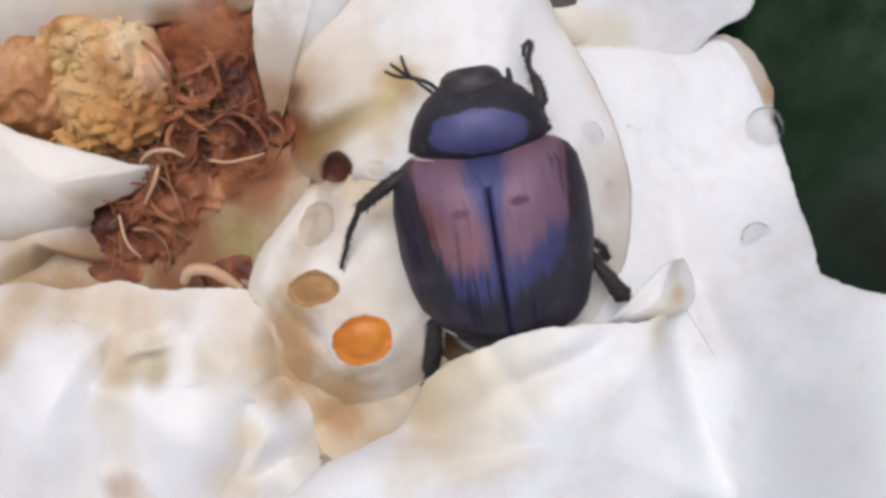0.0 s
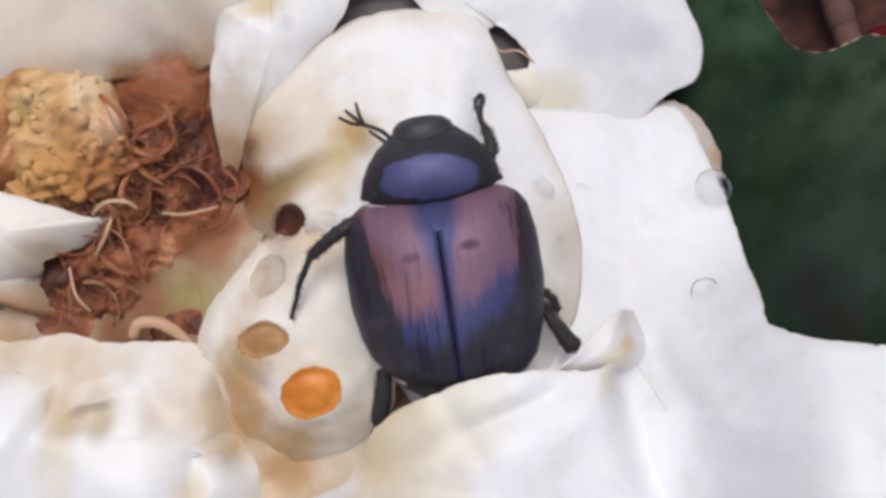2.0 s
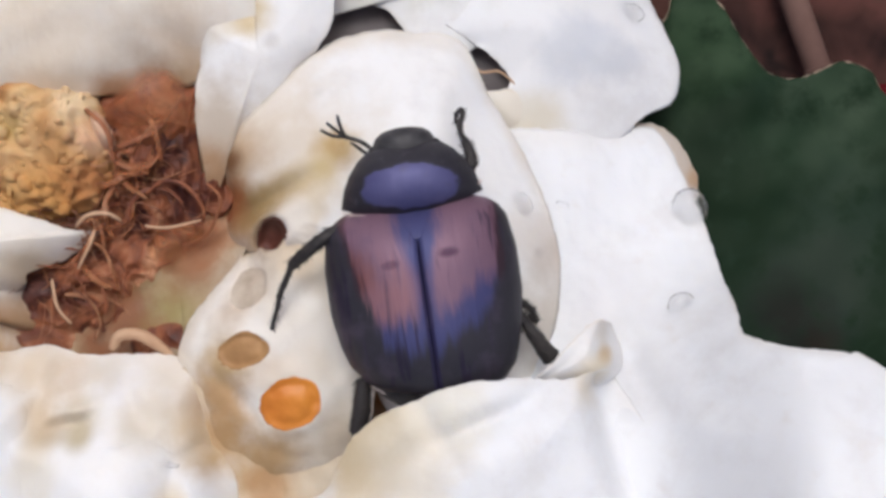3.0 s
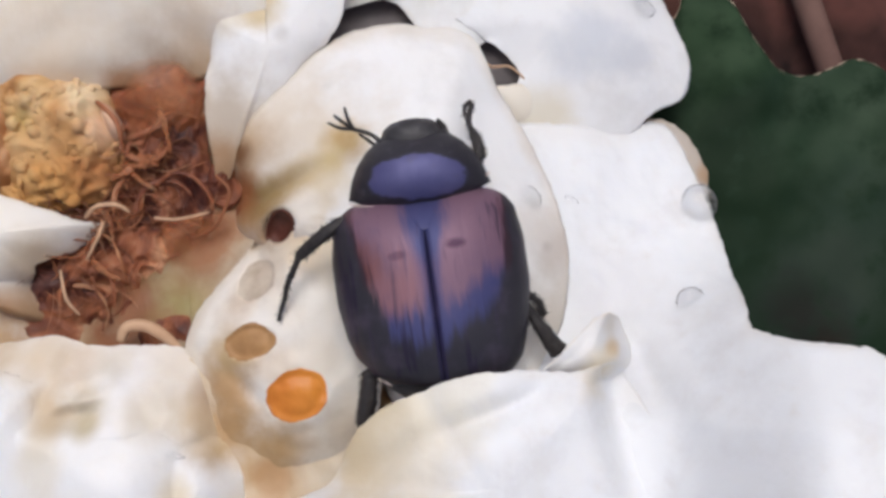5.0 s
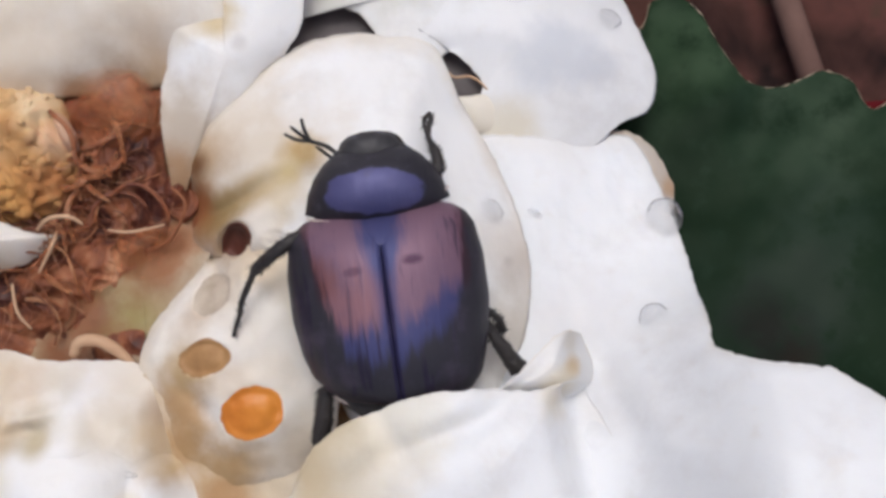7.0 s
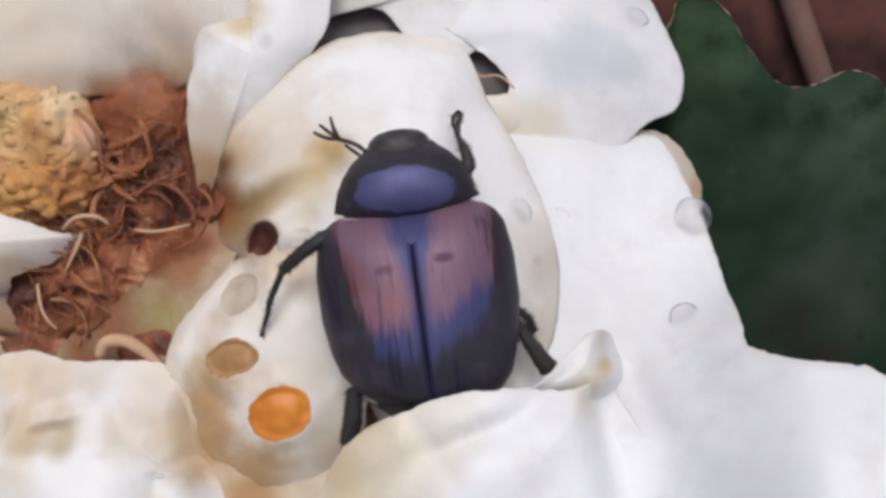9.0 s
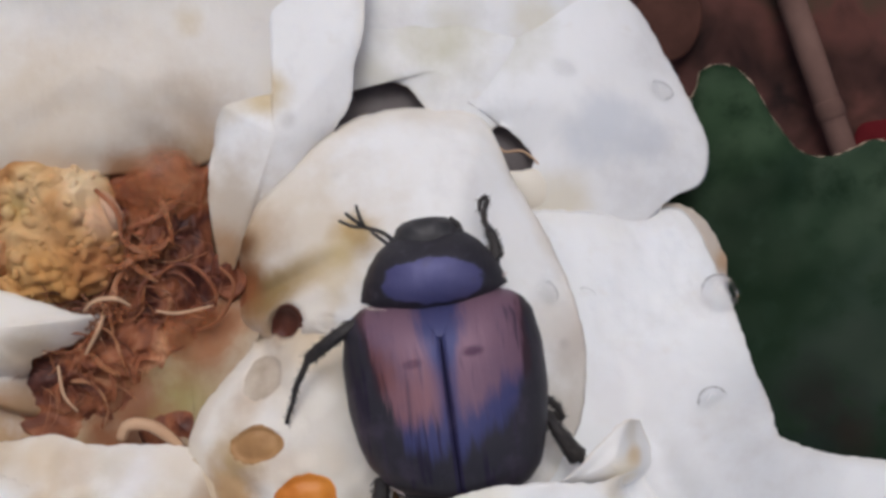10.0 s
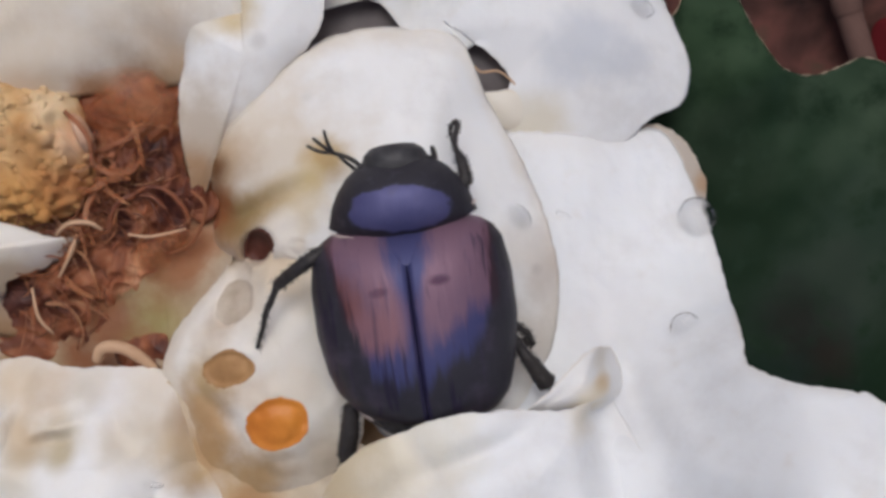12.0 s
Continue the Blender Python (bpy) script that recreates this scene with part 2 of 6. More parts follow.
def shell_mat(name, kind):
    """Iridescent blue-black wing-case; a streaky-edged rosy violet field paints in the sky's reflection."""
    m, nt, b = nodes_of(name)
    co = nt.nodes.new("ShaderNodeTexCoord")
    sep = nt.nodes.new("ShaderNodeSeparateXYZ")
    nt.links.new(co.outputs["Object"], sep.inputs[0])
    x, y = (calc(nt, "MULTIPLY", sep.outputs[i], 1 / MM) for i in (0, 1))
    ax = calc(nt, "ABSOLUTE", x)
    streak = noise_node(nt, 260, 4, 0.6, (6.0, 0.7, 1.0))
    fine = noise_node(nt, 900, 4, 0.6, (5.0, 0.5, 1.0))
    dark, blue, rose_reflection = (0.036, 0.035, 0.046), (0.052, 0.057, 0.155), (0.190, 0.112, 0.160)
    if kind == "pronotum":
        # black rim; sky reflection painted as a violet-blue middle with a ragged border
        jag = calc(nt, "ADD", calc(nt, "MULTIPLY", calc(nt, "SUBTRACT", noise_node(nt, 620, 4, 0.6), 0.5), 1.5), calc(nt, "MULTIPLY", calc(nt, "SUBTRACT", noise_node(nt, 1500, 3), 0.5), 0.5))
        u = calc(nt, "POWER", calc(nt, "DIVIDE", ax, 2.10), 2.4)
        v = calc(nt, "POWER", calc(nt, "DIVIDE", calc(nt, "ABSOLUTE", calc(nt, "ADD", calc(nt, "SUBTRACT", y, 1.10), calc(nt, "MULTIPLY", x, 0.04))), 0.96), 2.4)
        e = calc(nt, "ADD", calc(nt, "ADD", u, v), jag)
        disc_reflection = mix(nt, smooth(nt, noise_node(nt, 300, 4, 0.6), 0.35, 0.7), (0.078, 0.080, 0.200), (0.112, 0.112, 0.245))
        col = mix(nt, smooth(nt, e, 0.82, 1.04), disc_reflection, dark)
        col = mix(nt, smooth(nt, noise_node(nt, 1800, 3), 0.55, 0.75, 0.0, 0.3), col, (0.11, 0.10, 0.14))
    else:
        # on each case, painted rosy sky reflection between blue seam band and black side
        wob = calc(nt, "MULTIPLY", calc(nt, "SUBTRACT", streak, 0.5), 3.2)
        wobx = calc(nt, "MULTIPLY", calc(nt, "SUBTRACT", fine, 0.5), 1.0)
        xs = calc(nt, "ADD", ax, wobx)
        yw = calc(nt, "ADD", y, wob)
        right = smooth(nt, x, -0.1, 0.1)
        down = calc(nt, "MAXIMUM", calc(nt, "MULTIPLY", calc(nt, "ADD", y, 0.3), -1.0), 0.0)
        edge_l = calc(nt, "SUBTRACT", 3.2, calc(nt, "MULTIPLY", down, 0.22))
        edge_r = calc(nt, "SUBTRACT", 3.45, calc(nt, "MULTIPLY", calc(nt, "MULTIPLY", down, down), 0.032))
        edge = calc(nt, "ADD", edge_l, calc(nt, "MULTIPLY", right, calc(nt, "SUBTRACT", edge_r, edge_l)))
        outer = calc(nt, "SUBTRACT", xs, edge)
        # lower end of the painted reflection: straight on one case, slanting on the other
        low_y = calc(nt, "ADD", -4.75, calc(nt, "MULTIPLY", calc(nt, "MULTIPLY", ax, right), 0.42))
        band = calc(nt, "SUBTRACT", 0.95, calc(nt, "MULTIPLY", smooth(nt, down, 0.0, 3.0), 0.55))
        col = mix(nt, smooth(nt, calc(nt, "SUBTRACT", xs, band), -0.35, 0.35), blue, rose_reflection)
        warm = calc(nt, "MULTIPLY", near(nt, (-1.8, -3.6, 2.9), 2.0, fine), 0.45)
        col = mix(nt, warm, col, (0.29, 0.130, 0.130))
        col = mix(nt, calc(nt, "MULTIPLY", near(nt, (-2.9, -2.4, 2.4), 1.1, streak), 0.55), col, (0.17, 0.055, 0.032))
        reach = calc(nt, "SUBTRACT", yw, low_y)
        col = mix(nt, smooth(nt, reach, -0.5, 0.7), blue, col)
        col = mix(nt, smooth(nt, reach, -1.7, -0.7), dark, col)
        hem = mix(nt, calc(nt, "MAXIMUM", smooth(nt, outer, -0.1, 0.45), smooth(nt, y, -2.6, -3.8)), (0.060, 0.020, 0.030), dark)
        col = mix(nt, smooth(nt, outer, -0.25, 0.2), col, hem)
        for c, r, k in (((1.22, -2.02, 3.5), 0.62, 0.85), ((-1.25, -2.20, 3.5), 0.62, 0.55)):
            mark = nt.nodes.new("ShaderNodeVectorMath")
            mark.operation = "SUBTRACT"
            nt.links.new(co.outputs["Object"], mark.inputs[0])
            mark.inputs[1].default_value = [q * MM for q in c]
            ms = nt.nodes.new("ShaderNodeVectorMath")
            ms.operation = "MULTIPLY"
            nt.links.new(mark.outputs[0], ms.inputs[0])
            ms.inputs[1].default_value = (1 / MM, 2.1 / MM, 0.0)
            ln = nt.nodes.new("ShaderNodeVectorMath")
            ln.operation = "LENGTH"
            nt.links.new(ms.outputs[0], ln.inputs[0])
            away = calc(nt, "ADD", ln.outputs["Value"], calc(nt, "MULTIPLY", calc(nt, "SUBTRACT", noise_node(nt, 1100, 3), 0.5), 0.7))
            col = mix(nt, smooth(nt, away, r * 0.35, r * 1.0, k, 0.0), col, (0.05, 0.013, 0.045))
        # dark strokes along the case, thickest at shoulder and hem, and the ragged dark seam
        stroke = noise_node(nt, 330, 3, 0.65, (4.5, 0.28, 1.0))
        rim = calc(nt, "MAXIMUM", smooth(nt, outer, -1.2, -0.1), smooth(nt, reach, 0.9, -0.4))
        col = mix(nt, calc(nt, "MULTIPLY", smooth(nt, stroke, 0.54, 0.60, 0.0, 0.9), rim), col, (0.022, 0.018, 0.040))
        col = mix(nt, smooth(nt, fine, 0.58, 0.72, 0.0, 0.4), col, (0.045, 0.030, 0.075))
        seam_w = calc(nt, "ADD", 0.05, calc(nt, "MULTIPLY", smooth(nt, y, -1.2, -4.5), calc(nt, "MULTIPLY", stroke, 0.26)))
        col = mix(nt, calc(nt, "MULTIPLY", smooth(nt, calc(nt, "SUBTRACT", ax, seam_w), 0.05, -0.03), smooth(nt, y, -0.9, -1.8, 0.0, 0.85)), col, (0.022, 0.018, 0.060))
        col = mix(nt, smooth(nt, noise_node(nt, 700, 4, 0.6), 0.45, 0.75, 0.0, 0.3), col, (0.13, 0.095, 0.16))
    nt.links.new(col, b.inputs["Base Color"])
    b.inputs["Metallic"].default_value = 0.25
    b.inputs["Roughness"].default_value = 0.5
    b.inputs["Specular IOR Level"].default_value = 0.28
    bump(nt, b, calc(nt, "ADD", streak, fine), 0.25, 0.12)
    return m


RUST = (0.20, 0.075, 0.035)
M_LEFT = petal_mat("petal_cream", (0.83, 0.80, 0.75), (0.66, 0.55, 0.40), 0.5, [((-20.73, 0.01, -4.40), 1.8, (0.62, 0.50, 0.34), 0.7), ((-20.63, -2.59, -5.00), 2.4, (0.45, 0.28, 0.15), 0.8), ((-23.36, -3.42, -5.00), 3.0, (0.55, 0.38, 0.22), 0.7), ((-22.51, -2.87, -4.80), 1.9, (0.36, 0.2, 0.1), 0.9, 1), ((-24.13, -2.80, -4.60), 1.7, (0.5, 0.37, 0.23), 0.85, 1), ((-20.88, -2.93, -5.00), 1.4, (0.4, 0.25, 0.13), 0.85, 1), ((-25.08, -3.91, -4.60), 1.6, (0.52, 0.4, 0.26), 0.85, 1)])
M_CHITIN = plain_mat("black_chitin", (0.022, 0.022, 0.026), (0.056, 0.055, 0.062), 1500, 0.48, 0.0, 0.5)
M_LEG = plain_mat("leg_chitin", (0.018, 0.017, 0.019), (0.042, 0.037, 0.037), 2500, 0.45, 0.0, 0.5)
M_GAP_PALE = plain_mat("pale_gap_strip", (0.5, 0.42, 0.4), (0.7, 0.6, 0.55), 900)
M_FIBRE = plain_mat("brown_fibre", (0.085, 0.024, 0.011), (0.33, 0.125, 0.055), 200, 0.55, 0.0, 0.2, island=0.5)
M_CURL = plain_mat("curled_fibre", (0.14, 0.045, 0.020), (0.44, 0.20, 0.095), 200, 0.5, 0.0, 0.2, island=0.6)
M_WITHER = swirl_mat("withered_tissue", [(0.34, (0.030, 0.010, 0.012)), (0.45, (0.125, 0.040, 0.025)), (0.55, (0.29, 0.105, 0.050)), (0.68, (0.56, 0.31, 0.18))], 150, 2.2)
# plum sheet colour: holds the dark of the hollow under the pointed petal
M_HOLLOW_DARK = swirl_mat("plum_hollow_shade", [(0.32, (0.025, 0.010, 0.012)), (0.50, (0.12, 0.042, 0.03)), (0.66, (0.34, 0.15, 0.085))], 190)
M_BLUSH = swirl_mat("pinkish_tan_tissue", [(0.30, (0.13, 0.038, 0.020)), (0.50, (0.31, 0.115, 0.055)), (0.70, (0.50, 0.25, 0.14))], 150)
M_SHRED, st_, sb_ = nodes_of("withered_shred")
own = st_.nodes.new("ShaderNodeObjectInfo")
grain = calc(st_, "ADD", calc(st_, "MULTIPLY", own.outputs["Random"], 0.55), calc(st_, "MULTIPLY", noise_node(st_, 320, 4, 0.6), 0.5))
st_.links.new(ramp(st_, grain, [(0.15, (0.055, 0.016, 0.013)), (0.42, (0.16, 0.048, 0.024)), (0.66, (0.29, 0.105, 0.050)), (0.92, (0.50, 0.27, 0.15))]), sb_.inputs["Base Color"])
sb_.inputs["Roughness"].default_value, sb_.inputs["Specular IOR Level"].default_value = 0.45, 0.3
sb_.inputs["Subsurface Weight"].default_value, sb_.inputs["Subsurface Scale"].default_value = 0.3, 0.5 * MM
sb_.inputs["Subsurface Radius"].default_value = (1.0, 0.5, 0.3)
bump(st_, sb_, noise_node(st_, 900, 3, 0.6, (1.0, 0.3, 1.0)), 0.25, 0.15)
M_FILM = swirl_mat("tan_translucent_tissue", [(0.34, (0.20, 0.060, 0.030)), (0.50, (0.37, 0.135, 0.055)), (0.68, (0.56, 0.28, 0.15))], 210, 2.0, 0.4)
ft = M_FILM.node_tree
thin, film_mix = ft.nodes.new("ShaderNodeBsdfTransparent"), ft.nodes.new("ShaderNodeMixShader")
thin.inputs[0].default_value = (0.99, 0.965, 0.945, 1)
rim_at = ft.nodes.new("ShaderNodeAttribute")
rim_at.attribute_name = "margin"
frayed = calc(ft, "ADD", rim_at.outputs["Fac"], calc(ft, "MULTIPLY", calc(ft, "SUBTRACT", noise_node(ft, 420, 4), 0.5), 1.2))
ft.links.new(calc(ft, "MULTIPLY", smooth(ft, noise_node(ft, 330, 4, 0.6), 0.35, 0.65, 0.25, 0.8), smooth(ft, frayed, 0.45, 0.95, 1.0, 0.0)), film_mix.inputs[0])
ft.links.new(thin.outputs[0], film_mix.inputs[1])
ft.links.new(ft.nodes["Principled BSDF"].outputs[0], film_mix.inputs[2])
ft.links.new(film_mix.outputs[0], ft.nodes["Material Output"].inputs[0])
M_PALE_FIBRE = plain_mat("pale_fibre", (0.46, 0.27, 0.16), (0.68, 0.48, 0.32), 300, 0.55)
M_CLUMP = swirl_mat("tan_anther_mass", [(0.30, (0.30, 0.12, 0.04)), (0.42, (0.50, 0.28, 0.115)), (0.54, (0.62, 0.41, 0.205)), (0.70, (0.73, 0.56, 0.36))], 110, 0.8, 0.8, 0.7, 0.5,
                    spots=[((-18.60, 3.60, -5.00), 2.3, (0.44, 0.20, 0.065), 0.85), ((-20.60, 3.40, -5.00), 2.4, (0.56, 0.30, 0.10), 0.75), ((-17.30, 4.60, -5.00), 1.6, (0.36, 0.15, 0.055), 0.85), ((-19.40, 6.40, -4.00), 1.0, (0.44, 0.24, 0.10), 0.7), ((-21.20, 7.10, -4.20), 0.9, (0.50, 0.36, 0.14), 0.7), ((-18.40, 8.30, -4.60), 1.5, (0.76, 0.62, 0.42), 0.7), ((-17.20, 6.60, -4.60), 1.3, (0.70, 0.46, 0.32), 0.7)])
M_ORANGE = plain_mat("orange_pulp", (0.50, 0.145, 0.018), (0.72, 0.28, 0.045), 420, 0.4, 0.0, 0.4)
M_OCHRE = plain_mat("ochre_pulp", (0.29, 0.145, 0.055), (0.46, 0.27, 0.12), 500, 0.5)
M_HOLE = plain_mat("dark_brown_pit", (0.05, 0.015, 0.010), (0.15, 0.05, 0.035), 700, 0.5)
M_BEIGE = plain_mat("beige_pulp", (0.34, 0.27, 0.20), (0.70, 0.63, 0.54), 330, 0.5)
# paler spots paint in sheen and lit areas; the dark one, the flower's shadow
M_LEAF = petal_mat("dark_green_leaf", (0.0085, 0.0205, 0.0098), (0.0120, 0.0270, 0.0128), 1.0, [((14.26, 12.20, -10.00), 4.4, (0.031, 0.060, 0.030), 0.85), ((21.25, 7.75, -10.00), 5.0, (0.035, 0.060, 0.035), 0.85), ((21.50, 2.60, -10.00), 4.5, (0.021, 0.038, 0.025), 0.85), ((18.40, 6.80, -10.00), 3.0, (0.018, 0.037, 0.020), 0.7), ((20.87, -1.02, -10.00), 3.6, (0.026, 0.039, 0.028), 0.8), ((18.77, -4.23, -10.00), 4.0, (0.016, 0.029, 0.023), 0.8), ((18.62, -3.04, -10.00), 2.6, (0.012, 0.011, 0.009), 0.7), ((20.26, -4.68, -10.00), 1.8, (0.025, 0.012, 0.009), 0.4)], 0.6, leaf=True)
M_MARGIN = plain_mat("pale_leaf_margin", (0.16, 0.12, 0.085), (0.58, 0.46, 0.35), 260, 0.6)
M_SOIL = swirl_mat("brown_litter", [(0.34, (0.006, 0.004, 0.004)), (0.45, (0.054, 0.023, 0.019)), (0.53, (0.095, 0.038, 0.031)), (0.60, (0.062, 0.042, 0.027)), (0.70, (0.145, 0.070, 0.056))], 34, 0.6, 0.95, 0.8)
M_STICK = plain_mat("dry_stalk", (0.090, 0.052, 0.044), (0.18, 0.110, 0.092), 60, 0.9, 0.0, 0.5, spec=0.05)
M_RED = plain_mat("red_petal", (0.055, 0.006, 0.008), (0.125, 0.013, 0.016), 60, 0.9, 0.0, 0.6, spec=0.05)
M_DRY = plain_mat("dry_leaf", (0.040, 0.018, 0.014), (0.10, 0.044, 0.033), 90, 0.8, 0.0, 0.5, spec=0.1)
M_STEM = plain_mat("green_stem", (0.05, 0.09, 0.03), (0.10, 0.16, 0.05), 200, 0.5)
M_WATER, wt, wb = nodes_of("water")
wb.inputs["Base Color"].default_value = (1, 1, 1, 1)
wb.inputs["Roughness"].default_value, wb.inputs["IOR"].default_value = 0.03, 1.333
wb.inputs["Transmission Weight"].default_value = 1.0
clear, blend = wt.nodes.new("ShaderNodeBsdfTransparent"), wt.nodes.new("ShaderNodeMixShader")
clear.inputs[0].default_value = (0.97, 0.97, 0.975, 1)
blend.inputs[0].default_value = 0.55
wt.links.new(clear.outputs[0], blend.inputs[1])
wt.links.new(wb.outputs[0], blend.inputs[2])
wt.links.new(blend.outputs[0], wt.nodes["Material Output"].inputs[0])


# ---- shape helpers ----
def spline(points, count, closed=True):
    """A smooth curve through the points, evenly sampled."""
    pts = [Vector(p) for p in points]
    n = len(pts)
    out = []
    spans = n if closed else n - 1
    for j in range(count):
        f = j / count * spans if closed else j / (count - 1) * spans
        i = min(int(f), spans - 1)
        u = f - i
        if closed:
            a, b, c, d = (pts[(i + k) % n] for k in (-1, 0, 1, 2))
        else:
            a, b, c, d = (pts[max(0, min(n - 1, i + k))] for k in (-1, 0, 1, 2))
        out.append(0.5 * ((2 * b) + (c - a) * u + (2 * a - 5 * b + 4 * c - d) * u * u + (3 * b - a - 3 * c + d) * u ** 3))
    return out


def mesh_of(verts, faces, material):
    me = bpy.data.meshes.new("shape")
    me.from_pydata([tuple(c * MM for c in v) for v in verts], [], faces)
    me.materials.append(material)
    bm = bmesh.new()
    bm.from_mesh(me)
    bmesh.ops.recalc_face_normals(bm, faces=bm.faces)
    bm.to_mesh(me)
    bm.free()
    me.polygons.foreach_set("use_smooth", [True] * len(me.polygons))
    return me


def part(name, me, parent, label="", local=False):
    """One mesh under a thing; its shape is given in the world, or in its thing's space."""
    ob = new(name, me)
    ob.parent = parent
    if not local:
        ob.location = -parent.location
    if label:
        ob["label"] = label
    return ob


BEDS = []


def sheet(outline, centre, material, dome=0.4, edge=0.3, thick=0.16, wave=0.25, seed=0, rings=26, segs=110, lumps=0.0, dents=(), bed=True, drape=None, settle=2.0, crease=0.0, valleys=(), sink=-0.02, relax=40, puff=5.0, form=None, merge=None):
    """A petal: a closed outline filled by rings, softly domed, with a turned rim, waves and thickness.
    dents: hollows (x, y, half length, half width, turn, depth); valleys: soft troughs, given alike."""
    rim = spline(outline, segs)
    edge *= 0.5
    c = Vector(centre)
    heights = np.array([b.z for b in rim])
    if settle:
        # where the rim comes close above another petal it lies down on it
        for j, b in enumerate(rim):
            under = bed_height(b.x, b.y)
            if under is not None and 0.0 < b.z - under < settle:
                heights[j] -= (b.z - under - sink) * min(1.0, 1.6 * (settle - b.z + under))
        for k in range(4):
            heights = (np.roll(heights, 1) + heights * 2 + np.roll(heights, -1)) / 4
    wheel = np.fft.rfft(heights)
    freq = np.arange(len(wheel))
    off = Vector((seed * 13.7, seed * 7.1, seed * 3.3))
    top, bot = [], []
    for i in range(rings + 1):
        s = i / rings
        soft = np.fft.irfft(wheel * np.maximum(s, 1e-3) ** (freq * 0.8), segs)
        for j, b in enumerate(rim):
            p = c.lerp(b, s)
            p.z = c.z + (soft[j] - c.z) * s ** 1.7
            if form is not None:
                p.z = form(p.x, p.y)
            p.z += dome * (1 - s * s) - edge * max(0.0, (s - 0.8) / 0.2) ** 2
            w = noise.noise(p * 0.18 + off) * wave * 2.2 + noise.noise(p * 0.6 + off) * wave * 0.7
            w += lumps * noise.noise(p * 1.6 + off)
            if crease:
                bent = p + Vector((noise.noise(p * 0.7 + off), noise.noise(p * 0.7 - off), 0)) * 1.4
                bent.z = 0.0
                w += crease * (0.6 - 2.2 * abs(noise.noise(bent * 0.5 + off)) - 1.1 * abs(noise.noise(bent * 1.2 - off)) - 0.5 * abs(noise.noise(bent * 2.6 + off))) * (1 - s ** 3)
            p.z += w * min(1.0, 0.35 + s)
            if drape is not None:
                under = bed_height(p.x, p.y)
                if under is not None:
                    p.z = under + 0.4 * w * (1.0 if puff else 1 - s) + drape * ((1.05 - s ** puff) if puff else 0.5 + 0.5 * math.cos(math.pi * s) - 0.015)
            for dx, dy, la, lb, turn, deep in dents:
                ct, st = math.cos(radians(turn)), math.sin(radians(turn))
                u, v = p.x - dx, p.y - dy
                q = math.hypot((ct * u + st * v) / la, (ct * v - st * u) / lb)
                f = max(0.0, min(1.0, (1.25 - q) / 0.35))
                p.z -= deep * f * f * (3 - 2 * f) - 0.05 * deep * math.exp(-((q - 1.45) / 0.3) ** 2)
            for dx, dy, la, lb, turn, deep in valleys:
                ct, st = math.cos(radians(turn)), math.sin(radians(turn))
                u, v = p.x - dx, p.y - dy
                p.z -= deep * math.exp(-((ct * u + st * v) / la) ** 2 - ((ct * v - st * u) / lb) ** 2)
            if merge is not None:
                k = max(0.0, min(1.0, (s - 0.45) / 0.55)) * max(0.0, min(1.0, (p.x - 5.4) / 2.6)) * max(0.0, min(1.0, (-4.3 - p.y) / 1.1))
                k = min(1.0, 1.9 * k)
                k = k * k * (3 - 2 * k)
                p.z += (merge(p.x, p.y) + 0.06 - 0.20 * s ** 4 - p.z) * k
            if i == rings:
                p.x += 0.08 * noise.noise(p * 2.5 + off)
                p.y += 0.08 * noise.noise(p * 2.5 - off)
            if i == 0 and j:
                continue
            top.append(p.copy())
            inset = Vector((c.x - p.x, c.y - p.y, 0)) * 0.01
            bot.append(p + inset - Vector((0, 0, thick)))
    n = len(top)
    if not (dents or crease):
        # even out the creases that run from the centre to the rim's corners
        z = np.array([[top[0].z] * segs] + [[top[1 + i * segs + j].z for j in range(segs)] for i in range(rings)])
        for k in range(relax):
            z[1:-1] = (z[2:] + z[:-2] + np.roll(z[1:-1], 1, 1) + np.roll(z[1:-1], -1, 1)) / 4
            z[0] = z[1].mean()
        for k, p in enumerate(top):
            h = z[0, 0] if k == 0 else z[1 + (k - 1) // segs, (k - 1) % segs]
            bot[k].z += h - p.z
            p.z = h

    def at(i, j):
        return 0 if i == 0 else 1 + (i - 1) * segs + j % segs
    faces = []
    for i in range(rings):
        for j in range(segs):
            if i == 0:
                faces.append((0, at(1, j), at(1, j + 1)))
            else:
                faces.append((at(i, j), at(i + 1, j), at(i + 1, j + 1), at(i, j + 1)))
    if bed:
        BEDS.append(BVHTree.FromPolygons(top, faces))
    faces += [tuple(n + k for k in reversed(f)) for f in faces]
    for j in range(segs):
        a, b = at(rings, j), at(rings, j + 1)
        faces.append((a, n + a, n + b, b))
    me = mesh_of(top + bot, faces, material)
    margin = [0.0] + [(1 + k // segs) / rings for k in range(n - 1)]
    me.attributes.new("margin", "FLOAT", "POINT").data.foreach_set("value", margin + margin)
    return me


def bed_height(x, y, beds=None):
    """The height of the uppermost petal at a place."""
    best = None
    for tree in beds or BEDS:
        hit = tree.ray_cast(Vector((x, y, 40)), Vector((0, 0, -1)))
        if hit[0] is not None and (best is None or hit[0].z > best):
            best = hit[0].z
    return best


